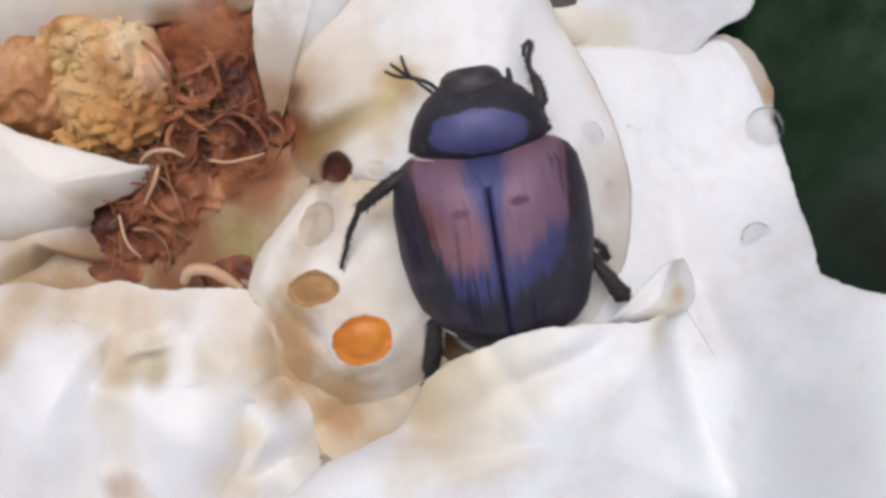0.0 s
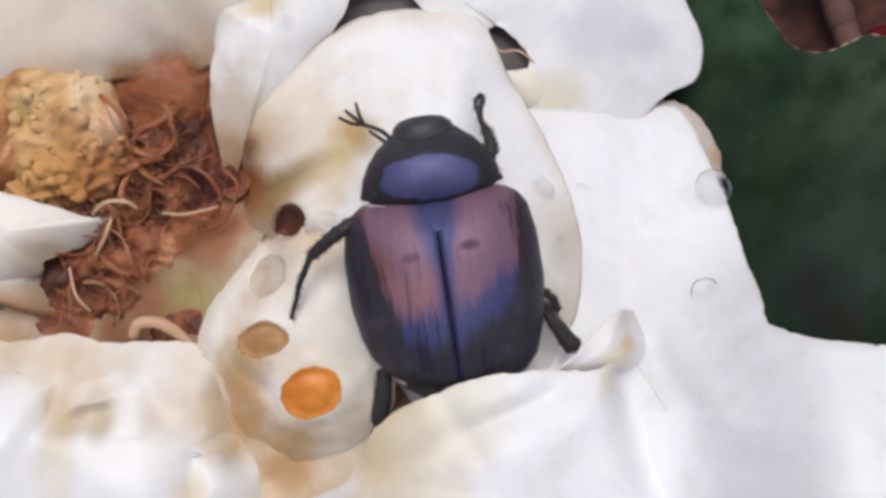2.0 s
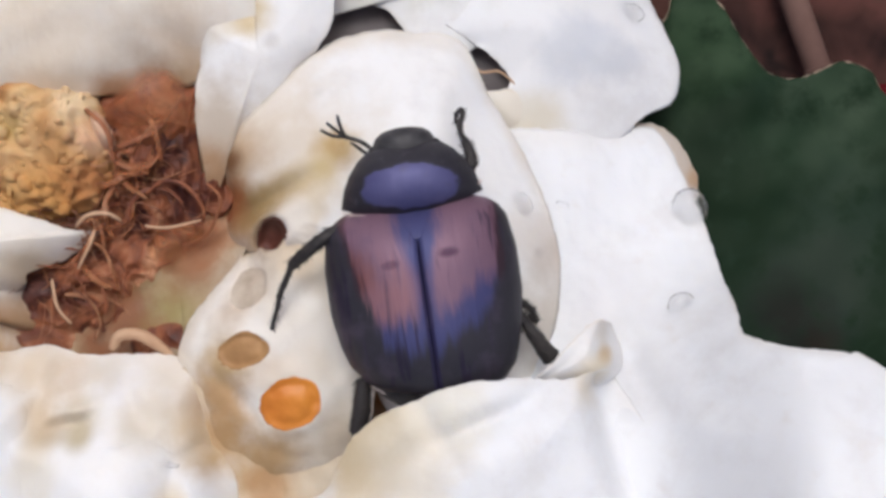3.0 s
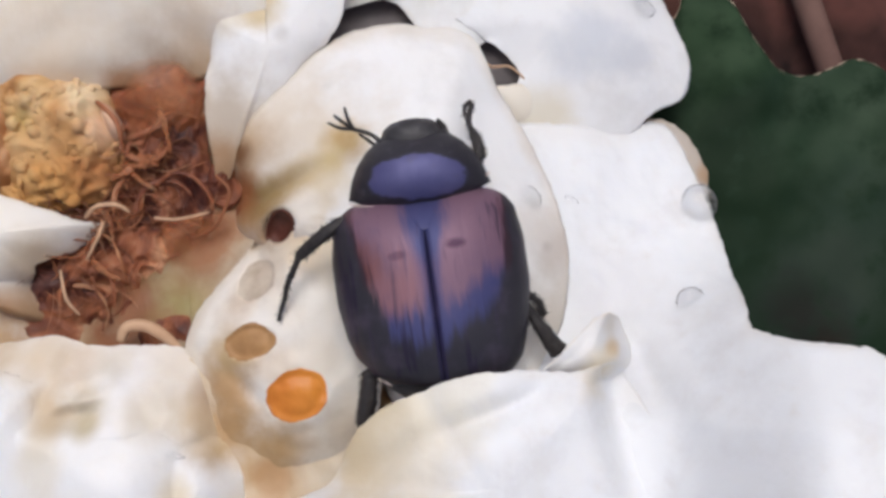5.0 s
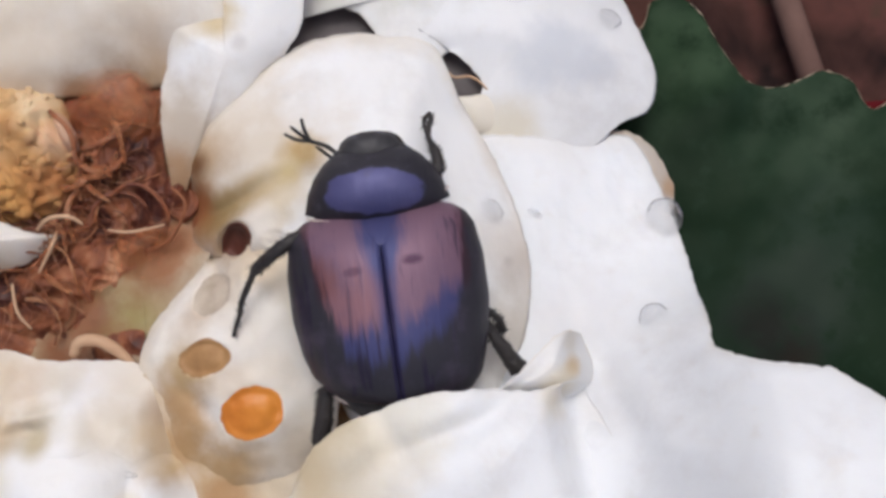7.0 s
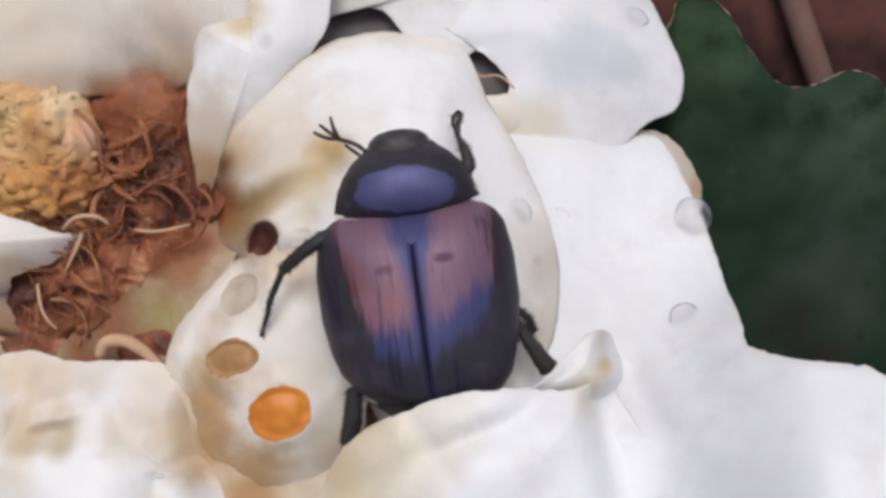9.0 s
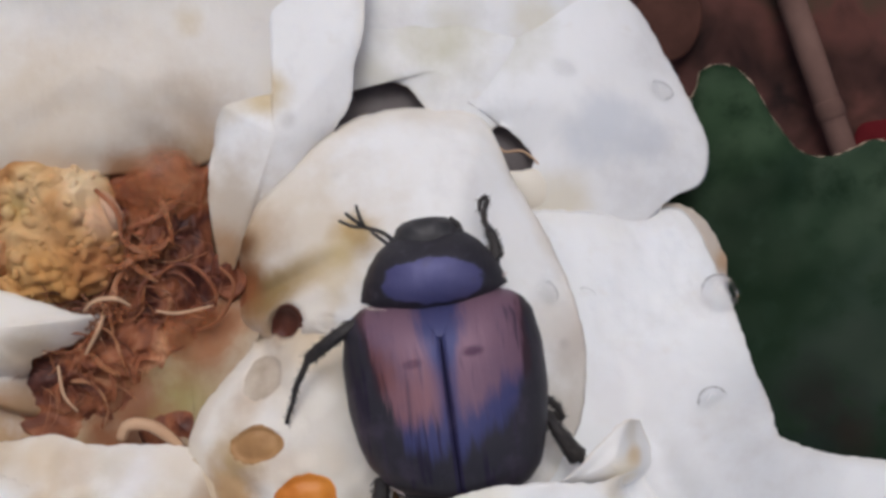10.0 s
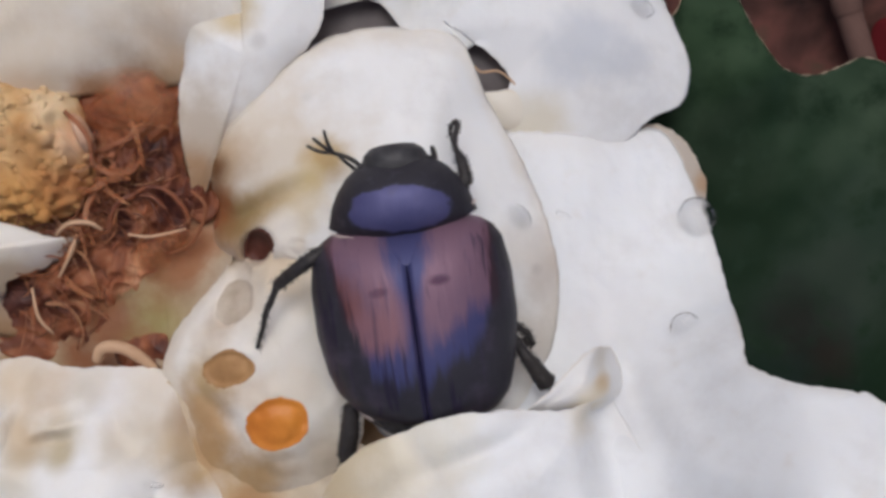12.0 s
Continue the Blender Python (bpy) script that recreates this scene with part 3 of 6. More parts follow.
def tube(points, radii, material, sides=8, count=12, extra=None, teeth=0.0):
    """A tapered, bent tube with closed ends; returns the mesh, or adds to extra (verts, faces)."""
    line = spline(points, count, closed=False)
    verts, faces = extra if extra else ([], [])
    base = len(verts)
    for i, p in enumerate(line):
        t = (line[min(i + 1, count - 1)] - line[max(i - 1, 0)]).normalized()
        side = t.cross(Vector((0.13, 0.29, 1.0))).normalized()
        up = side.cross(t)
        f = i / (count - 1) * (len(radii) - 1)
        k = min(int(f), len(radii) - 2)
        r = radii[k] + (radii[k + 1] - radii[k]) * (f - k)
        for j in range(sides):
            a = 2 * math.pi * j / sides
            k = r + teeth * (0.5 + 0.5 * math.sin(i * 7.3 + j)) if teeth and j in (0, 4) and i % 3 == 1 else r
            verts.append(p + side * (k * math.cos(a)) + up * (k * math.sin(a)))
    for i in range(count - 1):
        for j in range(sides):
            a, b = base + i * sides + j, base + i * sides + (j + 1) % sides
            faces.append((a, b, b + sides, a + sides))
    faces.append(tuple(base + j for j in reversed(range(sides))))
    faces.append(tuple(base + (count - 1) * sides + j for j in range(sides)))
    return None if extra else mesh_of(verts, faces, material)


def ribbon(points, width, material, twist=0.0, turn=0.0, arch=0.2, count=18):
    """A thin curled shred with an arched section that tapers to both ends."""
    line = spline(points, count, closed=False)
    verts, faces, across = [], [], 6
    for i, p in enumerate(line):
        t = (line[min(i + 1, count - 1)] - line[max(i - 1, 0)]).normalized()
        side = t.cross(Vector((0.13, 0.29, 1.0))).normalized()
        up = side.cross(t)
        f = i / (count - 1)
        a = turn + twist * f
        s, u = side * math.cos(a) + up * math.sin(a), up * math.cos(a) - side * math.sin(a)
        w = width * (0.18 + 0.82 * math.sin(math.pi * min(1.0, f * 0.92 + 0.06)) ** 0.6) * (1 + 0.25 * noise.noise(p * 1.7))
        for low in (0, 1):
            for j in range(across):
                v = j / (across - 1) * 2 - 1
                verts.append(p + s * (v * w * 0.5) + u * (arch * width * (1 - v * v) + 0.06 * noise.noise(p * 3.0 + s * v) - 0.05 * low * (1 - 0.6 * v * v)))
    row = 2 * across
    for i in range(count - 1):
        b = i * row
        for j in range(across - 1):
            faces.append((b + j, b + j + 1, b + row + j + 1, b + row + j))
            faces.append((b + across + j, b + row + across + j, b + row + across + j + 1, b + across + j + 1))
        for j in (0, across - 1):
            faces.append((b + j, b + row + j, b + row + across + j, b + across + j))
    for b in (0, (count - 1) * row):
        faces.append(tuple(b + j for j in range(across)) + tuple(b + across + j for j in reversed(range(across))))
    return mesh_of(verts, faces, material)


def blob(centre, size, material, lumps=0.0, freq=1.0, seed=0, sub=4, turn=0.0):
    """A rounded, lumpy body."""
    bm = bmesh.new()
    bmesh.ops.create_icosphere(bm, subdivisions=sub, radius=1.0)
    off = Vector((seed * 5.1, seed * 2.3, seed * 9.7))
    m = Matrix.Rotation(radians(turn), 3, "Z")
    for v in bm.verts:
        d = v.co.copy()
        k = 1.0
        if lumps:
            k += lumps * (noise.noise(d * freq + off) + 0.6 * abs(noise.noise(d * freq * 2.3 + off)) + 0.35 * noise.noise(d * freq * 5.0 + off))
        v.co = (m @ Vector((d.x * size[0] * k, d.y * size[1] * k, d.z * size[2] * k)) + Vector(centre)) * MM
    me = bpy.data.meshes.new("shape")
    bm.to_mesh(me)
    bm.free()
    me.materials.append(material)
    me.polygons.foreach_set("use_smooth", [True] * len(me.polygons))
    return me


def cup(centre, rx, ry, depth, rim, material, turn=0.0, tilt=(0.0, 0.0), seed=0):
    """A shallow bowl with a rounded rim, slightly uneven."""
    profile = [(0.0, -depth), (0.35, -depth * 0.96), (0.7, -depth * 0.75), (0.9, -depth * 0.3), (1.0, 0.0),
               (1.0 + rim * 0.5, 0.03), (1.0 + rim, 0.0), (1.0 + rim * 1.3, -0.35)]
    segs = 40
    verts, faces = [], []
    ct, st = math.cos(radians(turn)), math.sin(radians(turn))
    for i, (r, z) in enumerate(profile):
        for j in range(segs):
            a = 2 * math.pi * j / segs
            q = 1 + 0.24 * noise.noise(Vector((math.cos(a) * 1.3 + seed * 3.1, math.sin(a) * 1.3, seed)))
            x, y = rx * r * q * math.cos(a), ry * r * q * math.sin(a)
            x, y = ct * x - st * y, st * x + ct * y
            verts.append(Vector(centre) + Vector((x, y, z + tilt[0] * x + tilt[1] * y)))
    for i in range(len(profile) - 1):
        for j in range(segs):
            k = (j + 1) % segs
            faces.append((i * segs + j, i * segs + k, (i + 1) * segs + k, (i + 1) * segs + j))
    return mesh_of(verts, faces, material)


def pulp(spot, rx, ry, material, turn, beds, seed):
    """Soft tissue filling a hollow: it lies on the hollow's floor and swells a little, with an uneven outline."""
    segs, rings = 56, 12
    ct, st = math.cos(radians(turn)), math.sin(radians(turn))
    verts, faces = [], []
    for i in range(rings + 1):
        s = i / rings
        for j in range(segs):
            a = 2 * math.pi * j / segs
            d = Vector((math.cos(a), math.sin(a), 0))
            q = 1.03 + 0.15 * noise.noise(d * 1.1 + Vector((seed * 3.1, 0, seed))) + 0.05 * noise.noise(d * 3.0 + Vector((0, seed * 1.7, 2)))
            x, y = rx * s * q * d.x, ry * s * q * d.y
            x, y = spot[0] + ct * x - st * y, spot[1] + st * x + ct * y
            lift = (0.03 if material is M_BEIGE else 0.09) * (1 - s ** 3) + (0.004 if material is M_BEIGE else 0.035) - 0.06 * s ** 8 + 0.03 * noise.noise(Vector((x * 2.2, y * 2.2, seed)))
            verts.append(Vector((x, y, (bed_height(x, y, beds) or 0.0) + lift)))
    for i in range(rings):
        for j in range(segs):
            k = (j + 1) % segs
            faces.append((i * segs + j, i * segs + k, (i + 1) * segs + k, (i + 1) * segs + j))
    n = len(verts)
    verts += [v - Vector((0, 0, 0.16)) for v in verts]
    faces += [tuple(n + k for k in reversed(f)) for f in faces]
    for j in range(segs):
        a, b = rings * segs + j, rings * segs + (j + 1) % segs
        faces.append((a, n + a, n + b, b))
    return mesh_of(verts, faces, material)


# ---- ground ----
GROUND = -205.0


def build_ground():
    rng = random.Random(4)
    n, verts, faces = 90, [], []
    for i in range(n + 1):
        for j in range(n + 1):
            u, v = i / n * 2 - 1, j / n * 2 - 1
            x, y = (220 * u + 4e5 * abs(u) ** 9 * (1 if u > 0 else -1)), (220 * v + 4e5 * abs(v) ** 9 * (1 if v > 0 else -1))
            near_by = 1.0 if max(abs(x), abs(y)) < 500 else 0.0
            p = Vector((x, y, 0))
            verts.append(Vector((x, y, GROUND + near_by * (5.0 * noise.noise(p * 0.04) + 2.0 * noise.noise(p * 0.15)))))
    for i in range(n):
        for j in range(n):
            a = i * (n + 1) + j
            faces.append((a, a + n + 1, a + n + 2, a + 1))
    g = new("ground", mesh_of(verts, faces, M_SOIL))
    tagged(g, "dark brown damp soil and leaf litter", "ground", kind="structure")


# ---- flower ----
def build_flower():
    fl = new("flower")
    fl.location = (0, 0, GROUND * MM)
    tagged(fl, "wilting white rain-wet flower with browned centre above dark leaf", "flower")
    # tissue under the petals
    part("receptacle", sheet([(-28.90, 10.13, -7.00), (-16.35, 9.73, -7.00), (-12.21, 6.39, -6.40), (-9.85, 4.93, -5.80), (-5.89, 5.18, -5.40), (0.79, 5.85, -6.40), (4.91, 0.20, -5.00), (3.48, -7.90, -4.00),
                              (-3.37, -11.69, -1.60), (-5.86, -12.42, -2.60), (-8.49, -12.47, -2.80), (-12.39, -11.94, -2.80), (-28.08, -10.97, -6.00)], (-13.31, -1.52, -6.60),
                             petal_mat("receptacle_tissue", (0.52, 0.38, 0.23), (0.30, 0.15, 0.07), 0.9, spots=[((-13.48, 0.17, -6.00), 4.5, (0.52, 0.47, 0.24), 0.8), ((-18.23, 0.72, -6.00), 6.0, RUST, 0.9)]),
                             0.0, 0.3, wave=0.4, seed=19, lumps=0.2), fl, "beige and rusty flower base")
    # right petals
    def fold(x, y):
        """The wide petal: nearly flat, then swung up towards its outer side."""
        a, b = max(0.0, min(1.0, (x - 8.5) / 6.5)), max(0.0, min(1.0, (-0.1 - y) / 3.2))
        lift = 4.3 * a * a * (3 - 2 * a) * b * b * (3 - 2 * b)
        y = y if y > -7.0 else -7.0 + 0.35 * (y + 7.0)
        v = 0.75 * (x - 8.0) - 0.66 * (y + 1.0)
        return -5.75 - 0.19 * (x - 7.6) - 0.35 * (y - 4.4) + 9.0 * math.tanh(0.95 * math.log(1 + math.exp((v - 1.5) * 1.2)) / 1.2 / 9.0) + lift
    # grey spots paint in soft shade along the fold and the petal's edge
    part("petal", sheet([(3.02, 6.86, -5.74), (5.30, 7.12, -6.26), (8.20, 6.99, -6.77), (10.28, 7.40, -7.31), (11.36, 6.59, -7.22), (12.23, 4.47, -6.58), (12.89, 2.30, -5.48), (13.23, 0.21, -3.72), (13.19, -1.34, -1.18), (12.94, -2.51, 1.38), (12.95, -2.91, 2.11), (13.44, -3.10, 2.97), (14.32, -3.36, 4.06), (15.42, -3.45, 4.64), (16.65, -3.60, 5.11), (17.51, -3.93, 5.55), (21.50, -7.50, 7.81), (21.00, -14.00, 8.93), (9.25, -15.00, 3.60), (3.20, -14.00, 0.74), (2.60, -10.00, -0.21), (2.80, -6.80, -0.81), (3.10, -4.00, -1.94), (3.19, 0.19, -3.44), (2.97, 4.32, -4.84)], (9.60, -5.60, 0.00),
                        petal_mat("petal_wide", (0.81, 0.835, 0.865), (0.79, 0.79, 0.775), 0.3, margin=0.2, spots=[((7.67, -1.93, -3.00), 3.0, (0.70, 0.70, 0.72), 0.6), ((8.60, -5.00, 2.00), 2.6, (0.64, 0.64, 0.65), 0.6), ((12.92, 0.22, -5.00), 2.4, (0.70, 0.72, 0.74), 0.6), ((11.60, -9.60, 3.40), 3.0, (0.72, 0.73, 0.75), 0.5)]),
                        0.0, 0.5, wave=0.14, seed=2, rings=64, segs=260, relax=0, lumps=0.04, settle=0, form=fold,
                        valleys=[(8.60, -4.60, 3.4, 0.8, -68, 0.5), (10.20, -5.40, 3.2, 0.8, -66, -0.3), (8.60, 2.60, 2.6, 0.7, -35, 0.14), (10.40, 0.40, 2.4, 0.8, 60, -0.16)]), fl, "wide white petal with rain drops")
    part("petal", sheet([(8.94, 7.31, -8.00), (10.69, 7.55, -8.00), (12.00, 6.73, -8.00), (12.95, 5.16, -8.00), (13.12, 4.14, -8.00), (12.65, 3.13, -8.00), (10.97, 3.12, -8.00), (9.23, 5.44, -8.00)],
                        (10.90, 5.41, -7.60), petal_mat("petal_pinkish", (0.54, 0.48, 0.42), (0.46, 0.35, 0.27), 0.8, spots=[((13.07, 4.73, -8.00), 0.8, (0.46, 0.30, 0.18), 0.8)]),
                        0.2, 0.3, seed=3), fl, "beige petal edge tinged with brown")
    # olive spots put the shadow band below the top petal into the colour
    part("petal", sheet([(-7.53, 15.64, -6.90), (-6.49, 12.95, -6.70), (-5.40, 13.56, -6.60), (-3.49, 13.43, -6.50), (-2.34, 12.50, -6.40), (-1.21, 10.71, -6.60), (0.78, 10.86, -6.60), (3.07, 12.77, -6.80), (5.41, 16.39, -7.40), (3.68, 19.07, -7.60), (-2.11, 19.80, -7.20), (-6.12, 18.85, -7.00)], (-1.21, 14.05, -6.20),
                        petal_mat("petal_inner", (0.85, 0.855, 0.85), (0.76, 0.74, 0.66), 0.4, margin=0.2, spots=[((-1.50, 15.53, -6.40), 3.0, (0.52, 0.51, 0.40), 0.8), ((-4.63, 13.71, -6.60), 2.0, (0.66, 0.65, 0.56), 0.6)]), 0.1, 0.1, wave=0.1, seed=41), fl)
    # Olive and lower cream spots paint in neighbouring petals' shade; grey-blue are plain patches.
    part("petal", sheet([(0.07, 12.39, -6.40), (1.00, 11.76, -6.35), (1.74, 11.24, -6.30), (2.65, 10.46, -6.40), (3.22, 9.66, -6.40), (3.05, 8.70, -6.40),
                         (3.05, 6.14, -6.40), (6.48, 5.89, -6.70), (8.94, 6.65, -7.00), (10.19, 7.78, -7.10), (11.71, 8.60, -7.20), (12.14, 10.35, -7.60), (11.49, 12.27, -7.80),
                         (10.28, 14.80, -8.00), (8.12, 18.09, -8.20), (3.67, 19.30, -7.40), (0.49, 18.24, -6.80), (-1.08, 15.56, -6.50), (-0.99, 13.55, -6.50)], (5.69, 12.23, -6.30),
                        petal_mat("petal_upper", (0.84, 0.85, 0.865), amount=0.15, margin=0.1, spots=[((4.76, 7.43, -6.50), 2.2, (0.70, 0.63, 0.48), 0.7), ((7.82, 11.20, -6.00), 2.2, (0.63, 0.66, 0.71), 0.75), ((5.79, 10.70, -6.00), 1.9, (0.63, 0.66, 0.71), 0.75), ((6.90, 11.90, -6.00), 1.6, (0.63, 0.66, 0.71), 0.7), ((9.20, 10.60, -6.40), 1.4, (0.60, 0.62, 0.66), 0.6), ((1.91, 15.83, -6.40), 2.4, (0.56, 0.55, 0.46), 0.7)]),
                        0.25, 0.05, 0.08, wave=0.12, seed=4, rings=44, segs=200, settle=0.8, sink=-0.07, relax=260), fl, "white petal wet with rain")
    # olive-cream spots paint in shadow along the lower rim
    part("petal", sheet([(-6.45, 14.61, -6.20), (-3.18, 15.14, -6.00), (-0.79, 16.08, -6.10), (2.19, 15.43, -6.20), (4.62, 16.52, -6.60), (6.53, 18.90, -7.00), (5.09, 22.09, -7.00),
                         (-2.08, 22.27, -6.00), (-6.27, 19.27, -5.60)], (-0.37, 18.60, -6.10), petal_mat("petal_top", (0.85, 0.86, 0.875), amount=0.2, margin=0.35, spots=[((-0.80, 16.40, -6.10), 1.6, (0.66, 0.64, 0.54), 0.7), ((3.40, 16.40, -6.40), 1.6, (0.70, 0.66, 0.54), 0.7)]), 0.1, 0.2, seed=5, relax=160, wave=0.12), fl)
    part("petal", sheet([(1.86, 8.96, -6.30), (2.70, 9.08, -6.30), (3.50, 9.14, -6.30), (4.03, 8.54, -6.30), (3.78, 7.41, -6.30), (3.04, 7.21, -6.30), (2.25, 7.97, -6.30)], (3.04, 8.27, -6.20),
                        petal_mat("petal_scrap", (0.76, 0.71, 0.62), (0.62, 0.52, 0.38), 0.7), 0.03, 0.05, seed=44, rings=8, segs=30, wave=0.02), fl, "small yellowed petal scrap")
    # sheet added behind the gaps; its dark grey holds the shade there
    part("gap_backing", sheet([(-7.93, 13.84, -7.90), (-4.45, 15.32, -7.90), (-0.37, 14.16, -7.90), (3.70, 13.00, -7.90), (5.45, 9.50, -7.90), (3.71, 7.17, -7.90), (-0.36, 8.90, -7.90), (-6.16, 10.05, -7.90)], (-1.23, 11.49, -7.70),
                        plain_mat("gap_shade_grey", (0.085, 0.075, 0.080), (0.22, 0.20, 0.205), 260, 0.7), 0.2, 0.2, seed=51, rings=10, segs=50, bed=False), fl, "dark grey-mauve sheet added behind the petal gaps")
    part("filament", tube([(1.53, 10.27, -6.50), (1.86, 9.98, -6.30), (2.62, 10.03, -6.25), (3.16, 9.71, -6.30), (3.50, 9.40, -6.50)], [0.05, 0.06, 0.06, 0.04], M_PALE_FIBRE, 7, 14), fl, "thin pale filament across a gap")
    part("receptacle", sheet([(-13.03, -4.93, -3.60), (-10.42, -4.89, -3.20), (-3.45, -7.45, -2.60), (-2.36, -10.18, -1.80), (-3.36, -12.41, -1.40), (-5.71, -12.96, -1.80), (-7.40, -13.20, -2.20), (-8.46, -13.20, -2.20), (-11.52, -12.78, -2.40), (-12.77, -9.13, -3.20)], (-7.96, -8.29, -2.90),
                             petal_mat("tissue_beige", (0.70, 0.60, 0.46), (0.50, 0.34, 0.18), 0.8, spots=[((-8.80, -10.20, -2.60), 1.7, (0.46, 0.28, 0.14), 0.85), ((-6.60, -11.40, -2.20), 1.2, (0.52, 0.38, 0.24), 0.7), ((-10.62, -7.78, -3.00), 2.6, (0.44, 0.27, 0.12), 0.8), ((-5.52, -9.77, -2.40), 2.2, (0.60, 0.52, 0.40), 0.7)]),
                             0.0, 0.2, wave=0.3, seed=45, settle=0, lumps=0.16, relax=4), fl, "beige tissue between the lobes")
    # pitted ovary
    pits = [((-8.50, 1.63, -2.90), 0.66, 0.80, 0.55, -30, M_HOLE, "dark brown pit"), ((-9.50, -0.85, -2.60), 0.95, 1.25, 0.16, -28, M_BEIGE, "pale sunken cell"),
            ((-9.60, -3.75, -1.90), 1.32, 0.84, 0.30, 14, M_OCHRE, "ochre cell"), ((-7.33, -6.20, -0.85), 1.52, 1.26, 0.26, 20, M_ORANGE, "bright orange cell"), ((-6.47, 1.73, -2.50), 0.42, 0.36, 0.12, 20, M_OCHRE, "small orange-beige cell")]
    ovary = part("ovary", sheet([(-13.08, -4.14, -3.80), (-12.58, -2.53, -3.90), (-11.38, -0.91, -3.90), (-10.31, 0.39, -4.20), (-9.83, 1.69, -5.00), (-9.18, 3.08, -5.20), (-7.51, 4.15, -4.60), (-5.37, 4.82, -2.80), (-3.18, 2.26, -1.80),
                                 (-3.43, -1.39, -1.80), (-3.40, -5.00, -1.60), (-3.95, -7.93, -2.30), (-6.01, -10.06, -3.30), (-8.56, -10.63, -3.50), (-11.41, -9.60, -3.70), (-12.52, -6.55, -3.80)], (-7.02, -2.94, -1.50),
                                petal_mat("ovary_skin", (0.84, 0.80, 0.75), amount=0.7, spots=[((-6.93, 2.95, -2.60), 3.4, (0.56, 0.43, 0.26), 0.85), ((-9.40, 2.88, -4.00), 1.8, (0.34, 0.23, 0.10), 0.85), ((-10.08, 1.53, -4.40), 1.5, (0.46, 0.33, 0.19), 0.8), ((-8.04, 1.77, -3.00), 2.0, (0.58, 0.45, 0.34), 0.9), ((-8.40, -4.90, -1.20), 1.5, (0.68, 0.56, 0.44), 0.7), ((-6.40, -4.40, -1.20), 1.3, (0.74, 0.66, 0.56), 0.6), ((-5.40, -7.20, -1.20), 1.3, (0.72, 0.64, 0.54), 0.6), ((-7.60, -2.60, -1.60), 1.4, (0.72, 0.66, 0.58), 0.6), ((-6.20, -1.20, -1.60), 1.2, (0.76, 0.71, 0.64), 0.5), ((-10.60, -2.60, -2.40), 1.0, (0.66, 0.56, 0.46), 0.6), ((-9.22, 1.83, -3.40), 1.4, (0.36, 0.22, 0.12), 0.9), ((-10.95, -6.06, -3.00), 2.2, (0.42, 0.26, 0.12), 0.85), ((-7.19, 1.36, -2.60), 2.4, (0.62, 0.50, 0.36), 0.75), ((-5.54, 0.96, -2.00), 2.4, (0.70, 0.60, 0.46), 0.5),
                                                                                                ((-10.72, -7.75, -2.80), 2.4, (0.42, 0.26, 0.12), 0.85), ((-10.57, -4.26, -1.90), 1.5, (0.50, 0.35, 0.18), 0.8), ((-9.15, -0.49, -2.60), 1.9, (0.68, 0.60, 0.50), 0.75), ((-10.12, -1.73, -2.60), 1.0, (0.58, 0.47, 0.37), 0.8), ((-9.13, -9.19, -2.00), 3.0, (0.42, 0.27, 0.12), 0.85), ((-4.69, -8.90, -1.80), 3.0, (0.52, 0.43, 0.32), 0.75)]),
                                0.2, 0.4, wave=0.12, seed=20, lumps=0.1, rings=60, segs=200, valleys=[(-7.30, -6.60, 2.2, 1.9, 20, -0.75), (-9.70, -3.60, 1.8, 1.3, 14, -0.35), (-10.00, -5.90, 1.6, 0.5, -40, 0.3)], dents=[(x, y, a * 0.8, b * 0.8, r, d + 0.9 if mat is M_HOLE else d) for (x, y, z), a, b, d, r, mat, label in pits]), fl, "pale pitted ovary with coloured cells")
    skin = BEDS[-1:]
    for k, ((x, y, z), a, b, d, r, mat, label) in enumerate(pits):
        if mat is not M_HOLE:
            part("pit", pulp((x, y), a, b, mat, r, skin, k), ovary, label, local=True)
